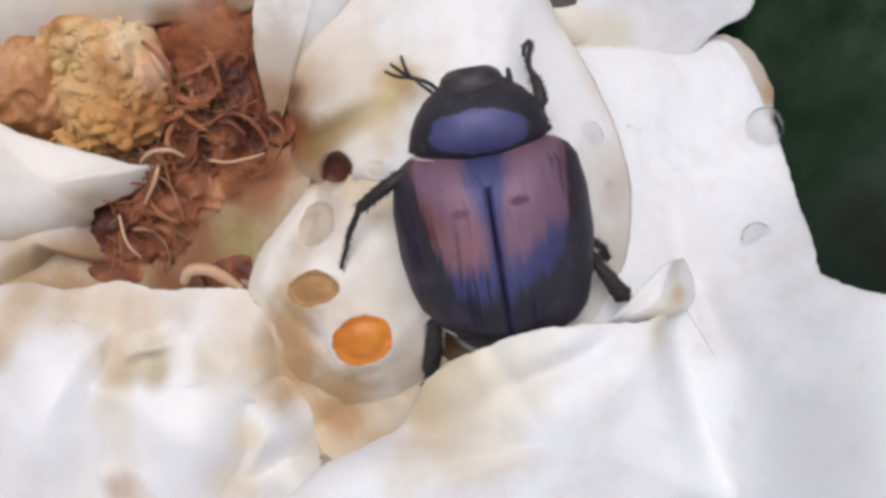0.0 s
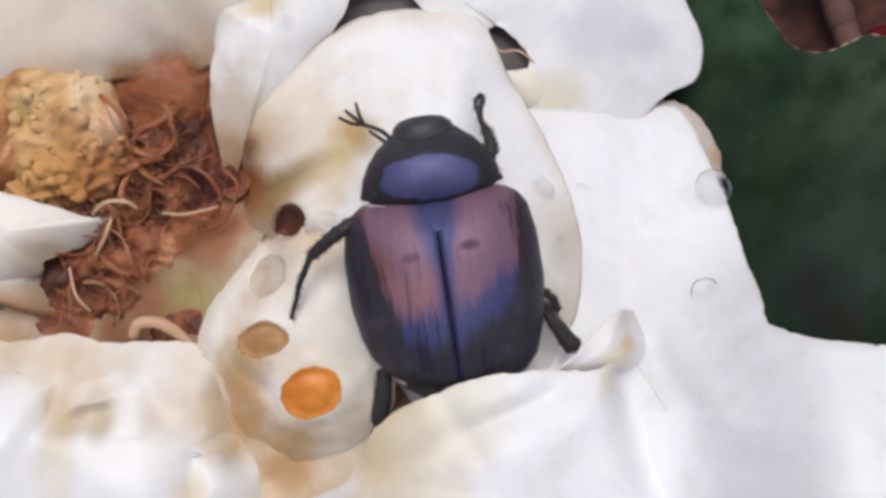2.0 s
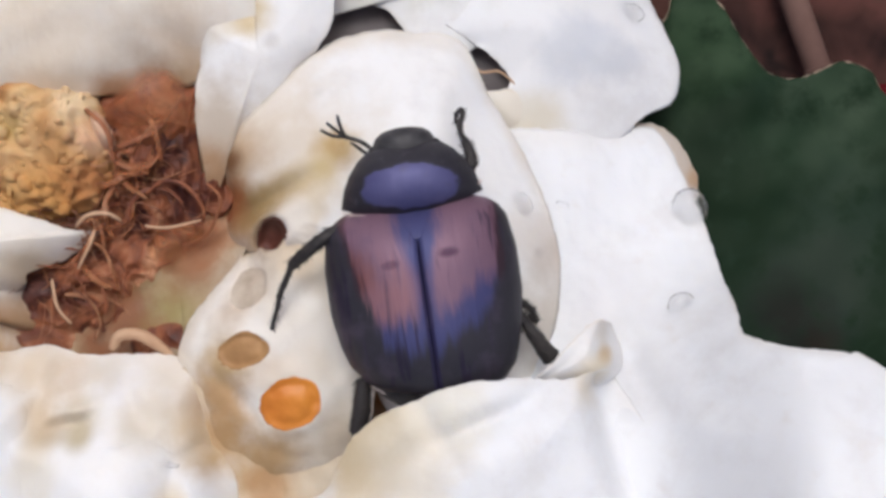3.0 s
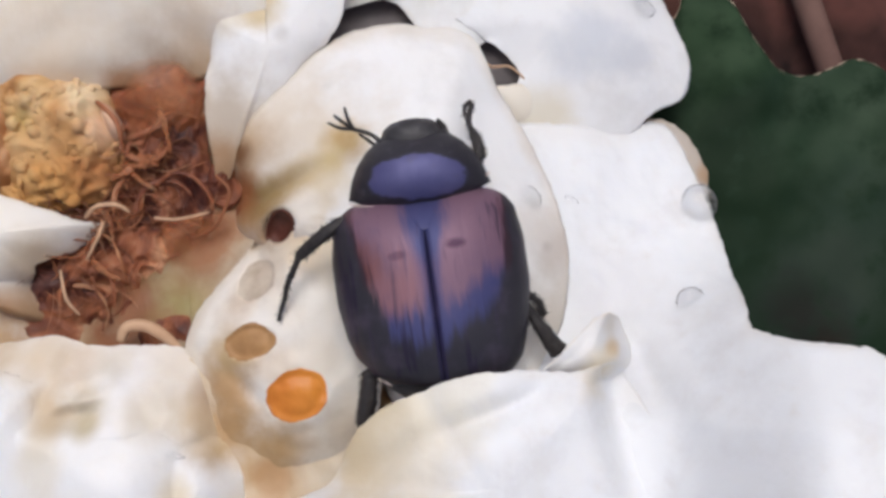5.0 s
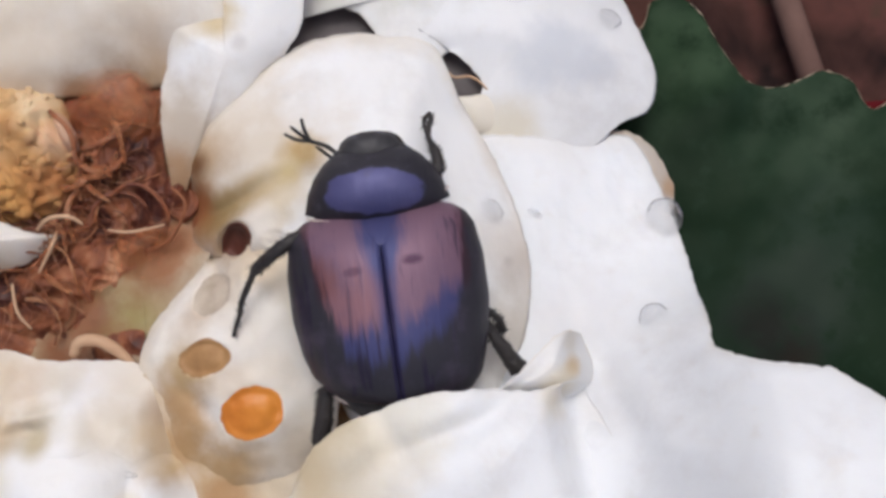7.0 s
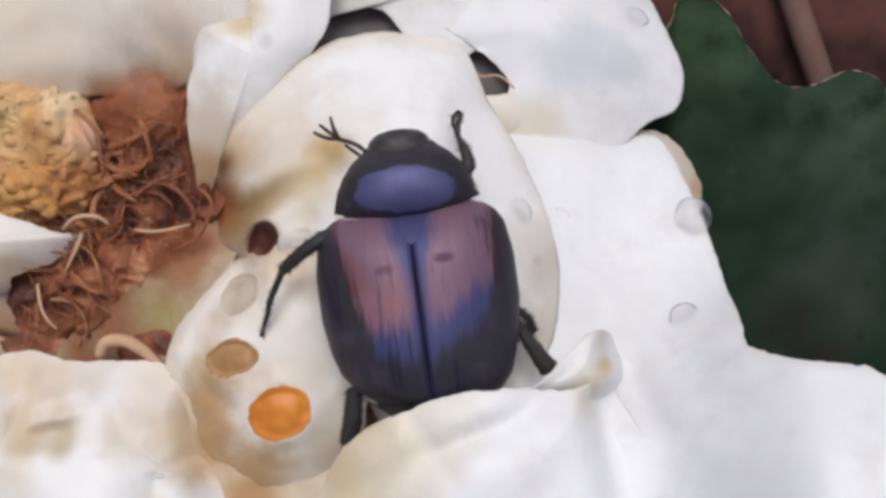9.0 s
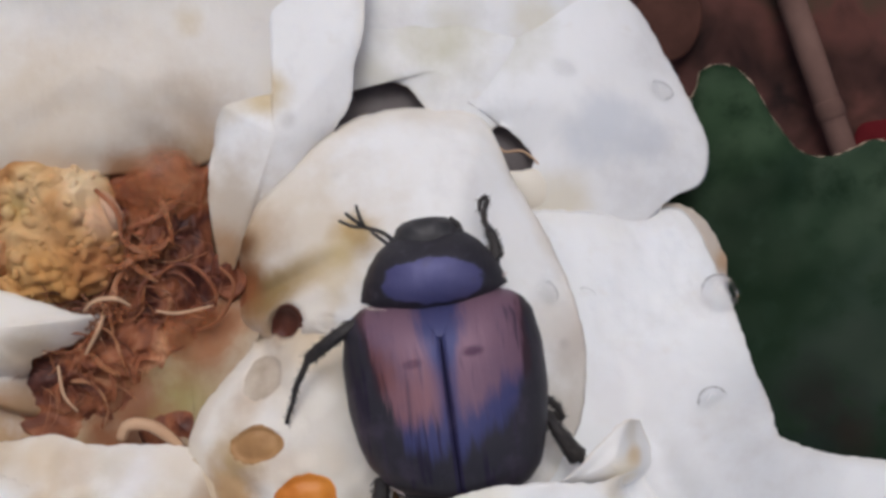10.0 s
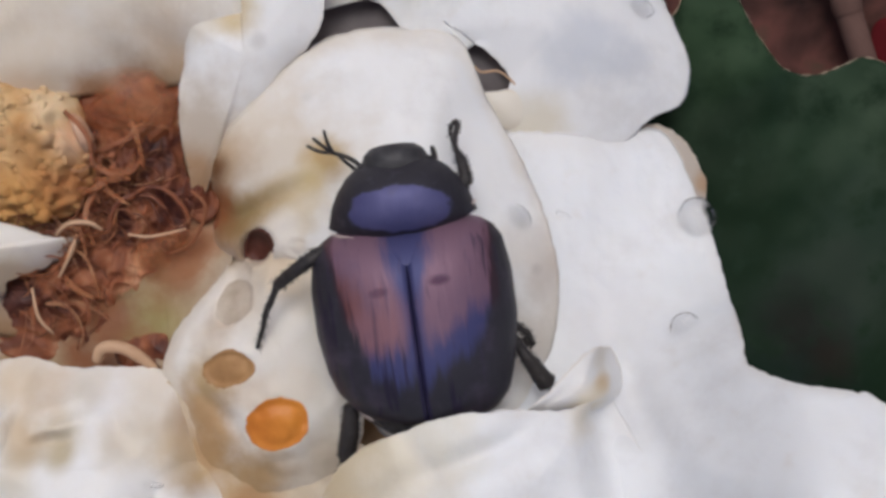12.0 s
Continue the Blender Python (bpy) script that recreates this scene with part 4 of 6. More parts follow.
    # centre petal under the insect
    # Grey-beige right spots and dark left edge paint in shade; other browns are stains.
    part("petal", sheet([(-6.69, 10.71, -4.80), (-4.80, 11.71, -5.20), (-2.02, 12.10, -5.30), (0.62, 11.75, -5.30), (2.13, 8.58, -4.60), (3.85, 5.45, -3.60),
                         (5.11, 2.05, -2.60), (5.40, -0.59, -2.00), (4.85, -3.41, -1.20), (3.30, -5.96, -1.00), (0.23, -7.30, -1.50), (-2.93, -6.67, -2.60),
                         (-3.98, -2.98, -2.40), (-4.42, -0.09, -2.80), (-6.10, 0.39, -3.60), (-8.17, 0.39, -4.40), (-10.25, 0.73, -5.40), (-11.67, 1.85, -6.00), (-11.19, 3.61, -5.00),
                         (-10.62, 5.58, -3.90), (-9.87, 7.39, -4.20), (-8.31, 9.02, -4.60)], (-1.84, 1.71, -0.90),
                        petal_mat("petal_centre", (0.84, 0.845, 0.85), amount=0.15, spots=[((-8.25, 5.54, -3.40), 5.8, (0.64, 0.56, 0.46), 0.78), ((-10.23, 5.32, -4.00), 2.2, (0.42, 0.29, 0.17), 0.75), ((-5.22, 5.60, -2.60), 1.3, (0.44, 0.30, 0.12), 0.85), ((-5.82, 4.49, -2.00), 1.2, (0.62, 0.51, 0.34), 0.6), ((-6.80, 3.21, -2.60), 1.6, (0.68, 0.58, 0.43), 0.7),
                                                         ((-10.25, 2.51, -5.00), 2.6, (0.44, 0.28, 0.15), 0.85), ((-7.50, 1.77, -3.00), 1.6, (0.70, 0.60, 0.50), 0.5), ((-9.33, 1.38, -3.60), 1.3, (0.46, 0.32, 0.20), 0.8), ((-10.30, 2.90, -4.90), 1.5, (0.30, 0.17, 0.075), 0.9, 1), ((-9.40, 2.95, -3.90), 1.35, (0.28, 0.185, 0.08), 0.95, 1), ((-8.60, 3.45, -3.20), 1.2, (0.34, 0.24, 0.11), 0.9, 1), ((-7.80, 3.95, -2.70), 1.1, (0.44, 0.32, 0.16), 0.8, 1), ((-6.90, 4.40, -2.30), 1.0, (0.56, 0.44, 0.26), 0.7, 1), ((-5.90, 4.80, -2.00), 0.9, (0.54, 0.42, 0.22), 0.75, 1), ((-7.20, 2.40, -3.00), 1.2, (0.80, 0.74, 0.66), 0.8), ((-10.82, 3.33, -4.80), 1.7, (0.28, 0.11, 0.045), 0.9), ((-10.61, 5.32, -4.00), 0.9, (0.18, 0.09, 0.04), 0.95), ((4.80, 0.71, -2.00), 2.2, (0.50, 0.45, 0.41), 0.75), ((4.53, -2.16, -2.00), 2.6, (0.54, 0.50, 0.45), 0.8), ((3.64, 1.77, -2.40), 1.6, (0.66, 0.62, 0.58), 0.6), ((4.35, 0.77, -2.00), 0.4, (0.46, 0.42, 0.40), 0.8), ((-6.14, 8.50, -4.40), 0.5, (0.62, 0.61, 0.59), 0.7)]),
                        0.2, 0.35, wave=0.1, seed=1, rings=50, segs=200, valleys=[(-8.40, 3.55, 2.0, 0.42, 28, 0.38), (-7.70, 2.75, 1.7, 0.4, 20, -0.16), (-7.30, 4.90, 2.2, 0.5, 32, -0.2)], dents=[(x, y, a, b, r, d + 0.9) for (x, y, z), a, b, d, r, mat, label in pits[:1]] + [(-6.47, 1.73, 0.42, 0.36, 20, 0.12)]), fl, "broad white petal, browned along one edge")
    (x, y, z), a, b, d, r, mat, label = pits[0]
    skin = BEDS[-1:]
    ring = [bed_height(x + 1.5 * a * math.cos(q), y + 1.5 * a * math.sin(q), skin) or z for q in (0, 1.57, 3.14, 4.71)]
    part("pit", cup((x, y, sum(ring) / 4 - 0.1), a, b, d, 0.15, mat, r, ((ring[0] - ring[2]) / (3 * a), (ring[1] - ring[3]) / (3 * a)), 9), ovary, label, local=True)
    # upper left petals
    # wide beige spots paint in the hollow's shading; the rim's browns are its own
    part("petal", sheet([(-26.71, 19.63, -2.00), (-16.31, 20.03, -1.50), (-7.86, 20.53, -2.80), (-7.50, 15.55, -4.40), (-8.93, 11.80, -5.00), (-11.15, 10.42, -5.10), (-12.61, 9.32, -5.20),
                         (-14.76, 8.98, -5.20), (-18.11, 8.65, -5.30), (-21.98, 8.05, -5.30), (-27.93, 8.27, -5.00)], (-17.68, 13.75, -2.80),
                        petal_mat("petal_hollow", (0.83, 0.80, 0.75), amount=0.4, margin=0.8, spots=[((-18.87, 10.66, -5.00), 6.0, (0.66, 0.56, 0.44), 0.7), ((-14.93, 13.00, -3.00), 4.0, (0.70, 0.63, 0.54), 0.6), ((-23.70, 10.19, -4.00), 6.0, (0.66, 0.57, 0.46), 0.6), ((-13.34, 10.60, -5.00), 3.4, (0.56, 0.46, 0.36), 0.75), ((-13.00, 9.40, -5.00), 2.0, (0.42, 0.30, 0.19), 0.8), ((-14.50, 9.00, -5.00), 1.6, (0.34, 0.18, 0.10), 0.85), ((-16.60, 8.70, -5.00), 1.5, (0.40, 0.22, 0.12), 0.8), ((-19.50, 8.60, -5.00), 2.0, (0.60, 0.48, 0.36), 0.7), ((-16.09, 8.86, -5.00), 1.6, (0.42, 0.29, 0.19), 0.55), ((-13.12, 15.82, -2.60), 0.9, (0.62, 0.50, 0.30), 0.6)]),
                        -1.0, 0.2, wave=0.3, seed=8, settle=0, relax=10, lumps=0.08, valleys=[(-12.60, 13.20, 3.0, 0.7, 70, 0.3), (-15.50, 14.20, 3.4, 0.8, 80, -0.25), (-19.50, 11.50, 3.5, 0.8, 20, 0.25)]), fl, "large cream-white petal curling over the browned centre")
    # the small grey spot paints in the shade of a crease
    part("petal", sheet([(-5.44, 13.85, -4.20), (-5.60, 12.22, -4.30), (-6.38, 10.94, -4.50), (-7.49, 9.85, -4.60), (-8.70, 8.39, -4.50), (-9.77, 7.39, -4.40), (-10.50, 5.91, -4.40), (-11.18, 4.30, -4.90), (-11.79, 3.87, -5.10), (-11.97, 4.96, -4.80), (-12.34, 7.16, -4.50), (-12.30, 9.58, -4.30),
                         (-12.19, 11.46, -4.20), (-12.08, 12.32, -4.15), (-10.67, 12.54, -4.10), (-9.53, 12.68, -4.00), (-9.50, 12.69, -4.00), (-9.28, 13.24, -4.00), (-9.33, 14.59, -3.90), (-9.47, 17.03, -3.80), (-8.78, 20.26, -3.60), (-5.41, 20.35, -3.80), (-4.94, 16.01, -4.00)],
                        (-9.17, 10.49, -3.90), petal_mat("petal_torn", (0.86, 0.87, 0.88), margin=0.25, amount=0.3,
                        spots=[((-9.74, 12.69, -4.00), 1.5, (0.58, 0.46, 0.26), 0.85), ((-11.64, 12.14, -4.00), 1.6, (0.70, 0.63, 0.52), 0.7), ((-11.70, 4.55, -4.60), 2.8, (0.40, 0.24, 0.13), 0.85), ((-12.48, 7.82, -4.40), 0.9, (0.46, 0.34, 0.22), 0.8), ((-11.46, 6.95, -4.00), 4.4, (0.50, 0.43, 0.35), 0.85), ((-11.84, 4.69, -4.60), 2.0, (0.36, 0.22, 0.12), 0.8), ((-8.56, 11.19, -4.00), 0.5, (0.58, 0.56, 0.54), 0.6)]),
                        0.05, 0.12, seed=7, settle=1.5, wave=0.06, rings=40, segs=200, sink=-0.08, relax=500), fl, "long white petal with torn browned tip")
    # left petal with pointed tip
    part("petal", sheet([(-26.94, 5.19, -3.00), (-23.28, 3.66, -3.20), (-20.01, 2.63, -3.80), (-18.55, 2.11, -4.30), (-17.33, 1.88, -4.70), (-18.73, 0.70, -4.50), (-20.56, -0.07, -4.30),
                         (-21.26, -0.94, -4.40), (-24.07, -1.48, -4.00), (-27.04, -0.40, -3.40)], (-22.45, 1.34, -3.20), M_LEFT, 0.3, 0.3, wave=0.15, seed=10), fl, "cream petal with pointed tip")
    part("petal", sheet([(-27.53, 0.68, -4.40), (-23.72, 0.14, -4.40), (-21.41, -0.26, -4.80), (-20.78, -1.50, -5.00), (-20.56, -2.88, -5.20), (-21.56, -2.94, -5.30), (-22.87, -2.33, -5.10), (-24.65, -3.41, -4.80), (-27.45, -3.66, -4.40)],
                        (-23.65, -1.48, -4.30), M_LEFT, 0.2, 0.3, seed=11), fl)
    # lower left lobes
    # whitened lobe tops and beige hollows paint in shading; the browns are stains
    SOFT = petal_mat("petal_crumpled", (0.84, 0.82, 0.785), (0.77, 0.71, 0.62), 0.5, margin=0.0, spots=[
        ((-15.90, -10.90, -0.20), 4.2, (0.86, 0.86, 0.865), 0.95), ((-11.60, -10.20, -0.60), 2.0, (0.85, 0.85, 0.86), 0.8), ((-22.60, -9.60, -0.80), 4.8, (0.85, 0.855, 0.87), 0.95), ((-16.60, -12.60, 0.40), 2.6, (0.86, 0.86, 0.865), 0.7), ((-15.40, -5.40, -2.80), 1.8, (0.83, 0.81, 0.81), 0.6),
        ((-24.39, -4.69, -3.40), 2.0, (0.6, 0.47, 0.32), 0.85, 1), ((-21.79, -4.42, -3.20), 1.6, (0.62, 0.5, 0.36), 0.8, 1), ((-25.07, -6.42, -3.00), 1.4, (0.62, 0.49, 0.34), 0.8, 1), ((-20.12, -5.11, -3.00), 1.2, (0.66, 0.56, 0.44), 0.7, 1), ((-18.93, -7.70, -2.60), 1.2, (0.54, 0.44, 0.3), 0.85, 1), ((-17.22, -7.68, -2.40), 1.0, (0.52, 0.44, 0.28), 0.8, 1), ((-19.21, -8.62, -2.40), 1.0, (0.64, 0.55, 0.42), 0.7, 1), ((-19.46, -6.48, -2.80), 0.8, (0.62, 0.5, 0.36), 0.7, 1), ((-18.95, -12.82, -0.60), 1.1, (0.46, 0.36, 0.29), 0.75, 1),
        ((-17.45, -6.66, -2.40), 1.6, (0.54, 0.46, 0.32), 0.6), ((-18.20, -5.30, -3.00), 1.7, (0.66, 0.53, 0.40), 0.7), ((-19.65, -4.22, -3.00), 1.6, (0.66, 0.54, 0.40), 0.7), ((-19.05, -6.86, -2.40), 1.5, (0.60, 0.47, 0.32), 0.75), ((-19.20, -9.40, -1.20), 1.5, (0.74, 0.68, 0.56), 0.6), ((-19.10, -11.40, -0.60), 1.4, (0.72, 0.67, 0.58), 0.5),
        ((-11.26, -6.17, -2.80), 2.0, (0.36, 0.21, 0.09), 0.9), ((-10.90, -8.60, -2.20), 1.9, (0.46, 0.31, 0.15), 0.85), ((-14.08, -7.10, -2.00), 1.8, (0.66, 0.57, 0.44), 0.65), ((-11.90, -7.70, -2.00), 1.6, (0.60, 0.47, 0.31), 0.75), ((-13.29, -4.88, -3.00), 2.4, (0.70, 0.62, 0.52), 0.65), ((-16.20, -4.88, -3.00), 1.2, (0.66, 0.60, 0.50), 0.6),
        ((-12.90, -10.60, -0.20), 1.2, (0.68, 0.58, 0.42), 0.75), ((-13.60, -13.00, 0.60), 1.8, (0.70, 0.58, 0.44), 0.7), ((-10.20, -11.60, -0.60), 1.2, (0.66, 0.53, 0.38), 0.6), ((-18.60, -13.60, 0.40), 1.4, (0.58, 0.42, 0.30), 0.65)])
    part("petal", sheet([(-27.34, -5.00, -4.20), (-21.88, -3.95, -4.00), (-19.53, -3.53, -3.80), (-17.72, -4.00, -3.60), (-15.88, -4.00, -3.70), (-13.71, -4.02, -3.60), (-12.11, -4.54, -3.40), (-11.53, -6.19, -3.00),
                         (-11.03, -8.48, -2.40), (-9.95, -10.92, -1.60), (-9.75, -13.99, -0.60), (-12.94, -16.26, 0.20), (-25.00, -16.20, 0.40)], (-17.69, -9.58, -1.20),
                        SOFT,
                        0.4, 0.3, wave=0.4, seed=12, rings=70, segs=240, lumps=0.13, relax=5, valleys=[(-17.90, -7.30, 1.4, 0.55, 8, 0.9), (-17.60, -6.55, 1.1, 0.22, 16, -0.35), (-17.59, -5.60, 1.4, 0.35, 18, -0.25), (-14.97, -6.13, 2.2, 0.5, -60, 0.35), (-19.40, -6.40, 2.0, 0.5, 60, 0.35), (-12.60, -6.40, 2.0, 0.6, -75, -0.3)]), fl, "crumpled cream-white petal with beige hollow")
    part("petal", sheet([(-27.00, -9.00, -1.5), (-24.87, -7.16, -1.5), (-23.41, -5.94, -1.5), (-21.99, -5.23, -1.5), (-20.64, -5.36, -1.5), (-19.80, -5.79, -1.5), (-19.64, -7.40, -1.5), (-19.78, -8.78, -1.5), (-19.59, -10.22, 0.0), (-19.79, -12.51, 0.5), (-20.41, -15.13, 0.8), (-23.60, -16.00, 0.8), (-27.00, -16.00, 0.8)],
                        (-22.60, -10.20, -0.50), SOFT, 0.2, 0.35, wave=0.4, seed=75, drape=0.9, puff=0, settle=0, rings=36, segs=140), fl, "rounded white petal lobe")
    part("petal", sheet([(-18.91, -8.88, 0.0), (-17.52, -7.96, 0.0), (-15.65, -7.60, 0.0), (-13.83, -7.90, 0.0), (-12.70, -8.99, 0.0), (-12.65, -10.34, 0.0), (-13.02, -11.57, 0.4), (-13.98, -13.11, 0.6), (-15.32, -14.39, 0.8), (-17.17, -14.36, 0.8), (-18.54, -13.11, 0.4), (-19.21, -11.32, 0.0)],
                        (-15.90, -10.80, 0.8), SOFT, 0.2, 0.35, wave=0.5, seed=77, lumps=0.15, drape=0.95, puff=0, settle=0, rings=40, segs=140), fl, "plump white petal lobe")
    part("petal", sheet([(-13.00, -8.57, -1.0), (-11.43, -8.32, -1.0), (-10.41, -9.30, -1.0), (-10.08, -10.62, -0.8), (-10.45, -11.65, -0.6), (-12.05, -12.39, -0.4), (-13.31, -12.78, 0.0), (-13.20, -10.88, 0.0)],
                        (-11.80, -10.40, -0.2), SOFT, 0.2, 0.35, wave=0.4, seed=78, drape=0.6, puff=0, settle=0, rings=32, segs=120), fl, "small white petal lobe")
    # front petals
    part("petal", sheet([(2.40, -5.60, 2.20), (3.40, -4.95, 2.60), (4.45, -4.10, 2.55), (5.20, -3.30, 2.35), (5.90, -2.65, 2.05), (6.50, -2.32, 1.55), (6.95, -2.30, 1.10), (7.50, -2.55, -0.60), (8.00, -3.10, -2.70), (8.35, -3.90, -2.70), (8.30, -4.80, -2.40), (7.40, -5.50, -2.20), (5.60, -5.80, -0.20), (3.40, -5.90, 0.40)], (5.80, -4.00, 2.30),
                        petal_mat("petal_lobe", (0.82, 0.83, 0.84), amount=0.3, margin=0.25, spots=[((6.95, -3.80, 1.80), 0.7, (0.54, 0.36, 0.16), 0.75), ((6.20, -4.70, 2.00), 1.3, (0.72, 0.62, 0.44), 0.7), ((6.95, -2.80, 1.80), 0.8, (0.60, 0.54, 0.44), 0.6)]),
                        0.05, 0.5, wave=0.08, seed=47, settle=0, valleys=[(6.75, -3.60, 1.3, 0.3, 80, 0.3)], rings=30, segs=120), fl, "upright petal lobe stained yellow at its base")
    part("petal", sheet([(-11.63, -14.99, 2.20), (-10.91, -13.18, 1.50), (-9.37, -11.71, 1.00), (-7.55, -10.79, 0.80), (-5.97, -10.17, 0.80), (-5.35, -9.52, 1.00), (-4.92, -8.50, 1.40), (-4.20, -7.30, 2.00), (-2.90, -6.25, 2.60), (-1.45, -5.63, 3.00), (0.44, -4.95, 3.20), (1.80, -4.80, 3.10), (2.82, -4.72, 2.95), (3.80, -4.75, 2.75), (5.00, -4.80, 2.70), (6.10, -4.60, 2.45), (6.95, -4.45, 1.90), (7.70, -5.00, 0.90),
                         (8.80, -7.00, 1.10), (9.80, -9.00, 2.00), (10.90, -11.60, 3.20), (11.80, -14.50, 4.60), (2.81, -15.20, 5.60), (-4.00, -16.00, 4.60)],
                        (2.00, -9.60, 3.60), petal_mat("petal_front", (0.82, 0.84, 0.87), (0.79, 0.79, 0.775), amount=0.3, margin=0.15, spots=[((-3.10, -8.84, 3.00), 4.2, (0.66, 0.58, 0.46), 0.85), ((-2.76, -7.34, 2.80), 2.2, (0.54, 0.42, 0.21), 0.8), ((-4.12, -8.50, 2.20), 2.0, (0.60, 0.49, 0.32), 0.8), ((-1.20, -8.04, 3.60), 3.0, (0.78, 0.74, 0.66), 0.6), ((0.21, -5.65, 3.00), 2.4, (0.74, 0.70, 0.58), 0.55), ((6.20, -5.20, 2.40), 1.3, (0.70, 0.58, 0.38), 0.5)]),
                        0.3, 0.4, wave=0.22, seed=17, lumps=0.03, rings=54, segs=260, settle=0, merge=fold, relax=6, valleys=[(-6.20, -12.20, 2.2, 0.7, 25, 0.25), (1.40, -6.60, 3.4, 0.55, 24, 0.42), (3.20, -7.40, 3.4, 0.9, 24, -0.25), (-0.73, -6.87, 2.2, 0.5, -55, 0.25), (-2.60, -8.60, 1.6, 0.4, 50, 0.25), (-1.30, -9.60, 1.6, 0.4, 70, 0.18)]), fl, "broad white wet petal folded up before the beetle")
    # anther mass
    part("anther_mass", sheet([(-22.72, 2.67, -6.00), (-23.19, 7.11, -5.60), (-22.46, 9.53, -5.80), (-20.20, 9.80, -5.70), (-18.24, 9.52, -5.70), (-16.82, 7.36, -5.20), (-16.55, 5.45, -5.60), (-17.37, 3.37, -5.80), (-19.65, 2.62, -6.00)], (-19.27, 5.56, -3.90), M_CLUMP, 0.1, 0.4, 0.3, 0.75, 71, 60, 200, settle=0, crease=0.22, lumps=0.36), fl, "lumpy tan anther mass")
    mass = [BEDS.pop()]
    part("anther_mass", sheet([(-28.32, 3.50, -6.00), (-28.32, 9.09, -5.80), (-24.98, 9.52, -5.80), (-22.18, 9.25, -5.80), (-21.23, 5.72, -5.60), (-22.45, 3.23, -6.00)], (-23.99, 5.58, -4.20), swirl_mat("rusty_anther_mass", [(0.32, (0.24, 0.085, 0.035)), (0.48, (0.42, 0.20, 0.085)), (0.66, (0.64, 0.42, 0.24))], 130), 0.1, 0.4, 0.3, 0.75, 72, 50, 170, bed=False, settle=0, crease=0.22, lumps=0.36), fl, "rusty tan anther mass")
    rng = random.Random(23)
    verts, faces = [], []
    for k in range(85):
        x, y = rng.uniform(-22.6, -16.9), rng.uniform(3.0, 9.2)
        z = bed_height(x, y, mass)
        if z is None:
            continue
        r = rng.choice((0.12, 0.17, 0.24, 0.42))
        p = Vector((x, y, z - r * 0.45))
        d = Vector((rng.gauss(0, 1), rng.gauss(0, 1), rng.gauss(0, 0.2))).normalized() * rng.uniform(0.2, 0.9)
        n = Vector((-d.y, d.x, 0)) * rng.uniform(-0.6, 0.6)
        tube([p - d * 0.5, p + n * 0.5, p + d * 0.5], [r * 0.6, r, r * 0.6], None, 9, 8, (verts, faces))
    tagged(part("anther_crumb", mesh_of(verts, faces, M_CLUMP), fl, "crumbly tan anthers"), kind="stuff")
    for rim, c, mat, k, deep, label in (
            ([(-22.18, -1.53, -6.20), (-21.40, -0.13, -6.30), (-19.42, 1.00, -6.20), (-18.26, 2.96, -6.00), (-16.00, 3.80, -5.90), (-13.16, 3.51, -5.70), (-11.24, 2.95, -5.60), (-10.98, 1.84, -5.70), (-11.71, 0.73, -5.80), (-13.88, -1.17, -6.00), (-15.55, -2.40, -6.00), (-16.87, -3.87, -5.80), (-19.23, -4.15, -5.80), (-21.53, -3.61, -6.00)], (-16.06, 0.44, -5.20), M_WITHER, 61, 0.75, "crumpled rust-brown withered tissue"),
            ([(-17.87, 5.77, -6.00), (-17.53, 8.40, -5.70), (-16.32, 9.82, -5.80), (-14.22, 9.97, -5.80), (-12.52, 9.54, -5.70), (-12.46, 5.74, -5.60), (-11.89, 3.51, -5.60), (-13.73, 2.12, -5.80), (-16.27, 2.40, -5.90), (-17.71, 3.80, -6.00)], (-14.93, 5.67, -4.90), M_WITHER, 62, 0.8, "crumpled rust-brown withered tissue"),
            ([(-16.96, 7.78, -5.20), (-15.68, 8.78, -5.00), (-13.47, 8.56, -5.00), (-13.03, 7.37, -5.20), (-13.63, 6.40, -5.20), (-15.43, 6.11, -5.20), (-16.57, 6.68, -5.30)], (-14.65, 7.37, -4.70), M_BLUSH, 63, 0.24, "pinkish tan withered flap"),
            ([(-12.37, 4.46, -5.20), (-11.78, 4.99, -5.00), (-10.87, 4.44, -5.00), (-10.69, 3.35, -5.10), (-11.39, 2.66, -5.20), (-12.24, 3.21, -5.30)], (-11.52, 3.87, -4.70), M_WITHER, 65, 0.35, "curled rust-brown withered scrap"),
            ([(-22.08, -1.10, -5.90), (-21.26, -0.18, -5.90), (-19.59, 0.02, -5.90), (-18.88, -0.96, -5.90), (-19.60, -1.94, -6.00), (-21.55, -2.08, -6.00)], (-20.21, -1.09, -5.30), M_HOLLOW_DARK, 66, 0.3, "plum-brown sheet coloured as the dark hollow"),
            ([(-15.77, -3.70, -5.30), (-15.42, -2.74, -5.50), (-14.15, -2.46, -5.40), (-13.06, -2.72, -5.00), (-13.17, -4.21, -4.80), (-14.86, -4.45, -5.00)], (-14.34, -3.41, -5.10), M_WITHER, 67, 0.3, "rust-brown withered scrap")):
        part("withered_tissue", sheet(rim, c, mat, 0.1, 0.3, 0.2, 0.12, k, 48, 170, bed=False, settle=0, crease=deep), fl, label)
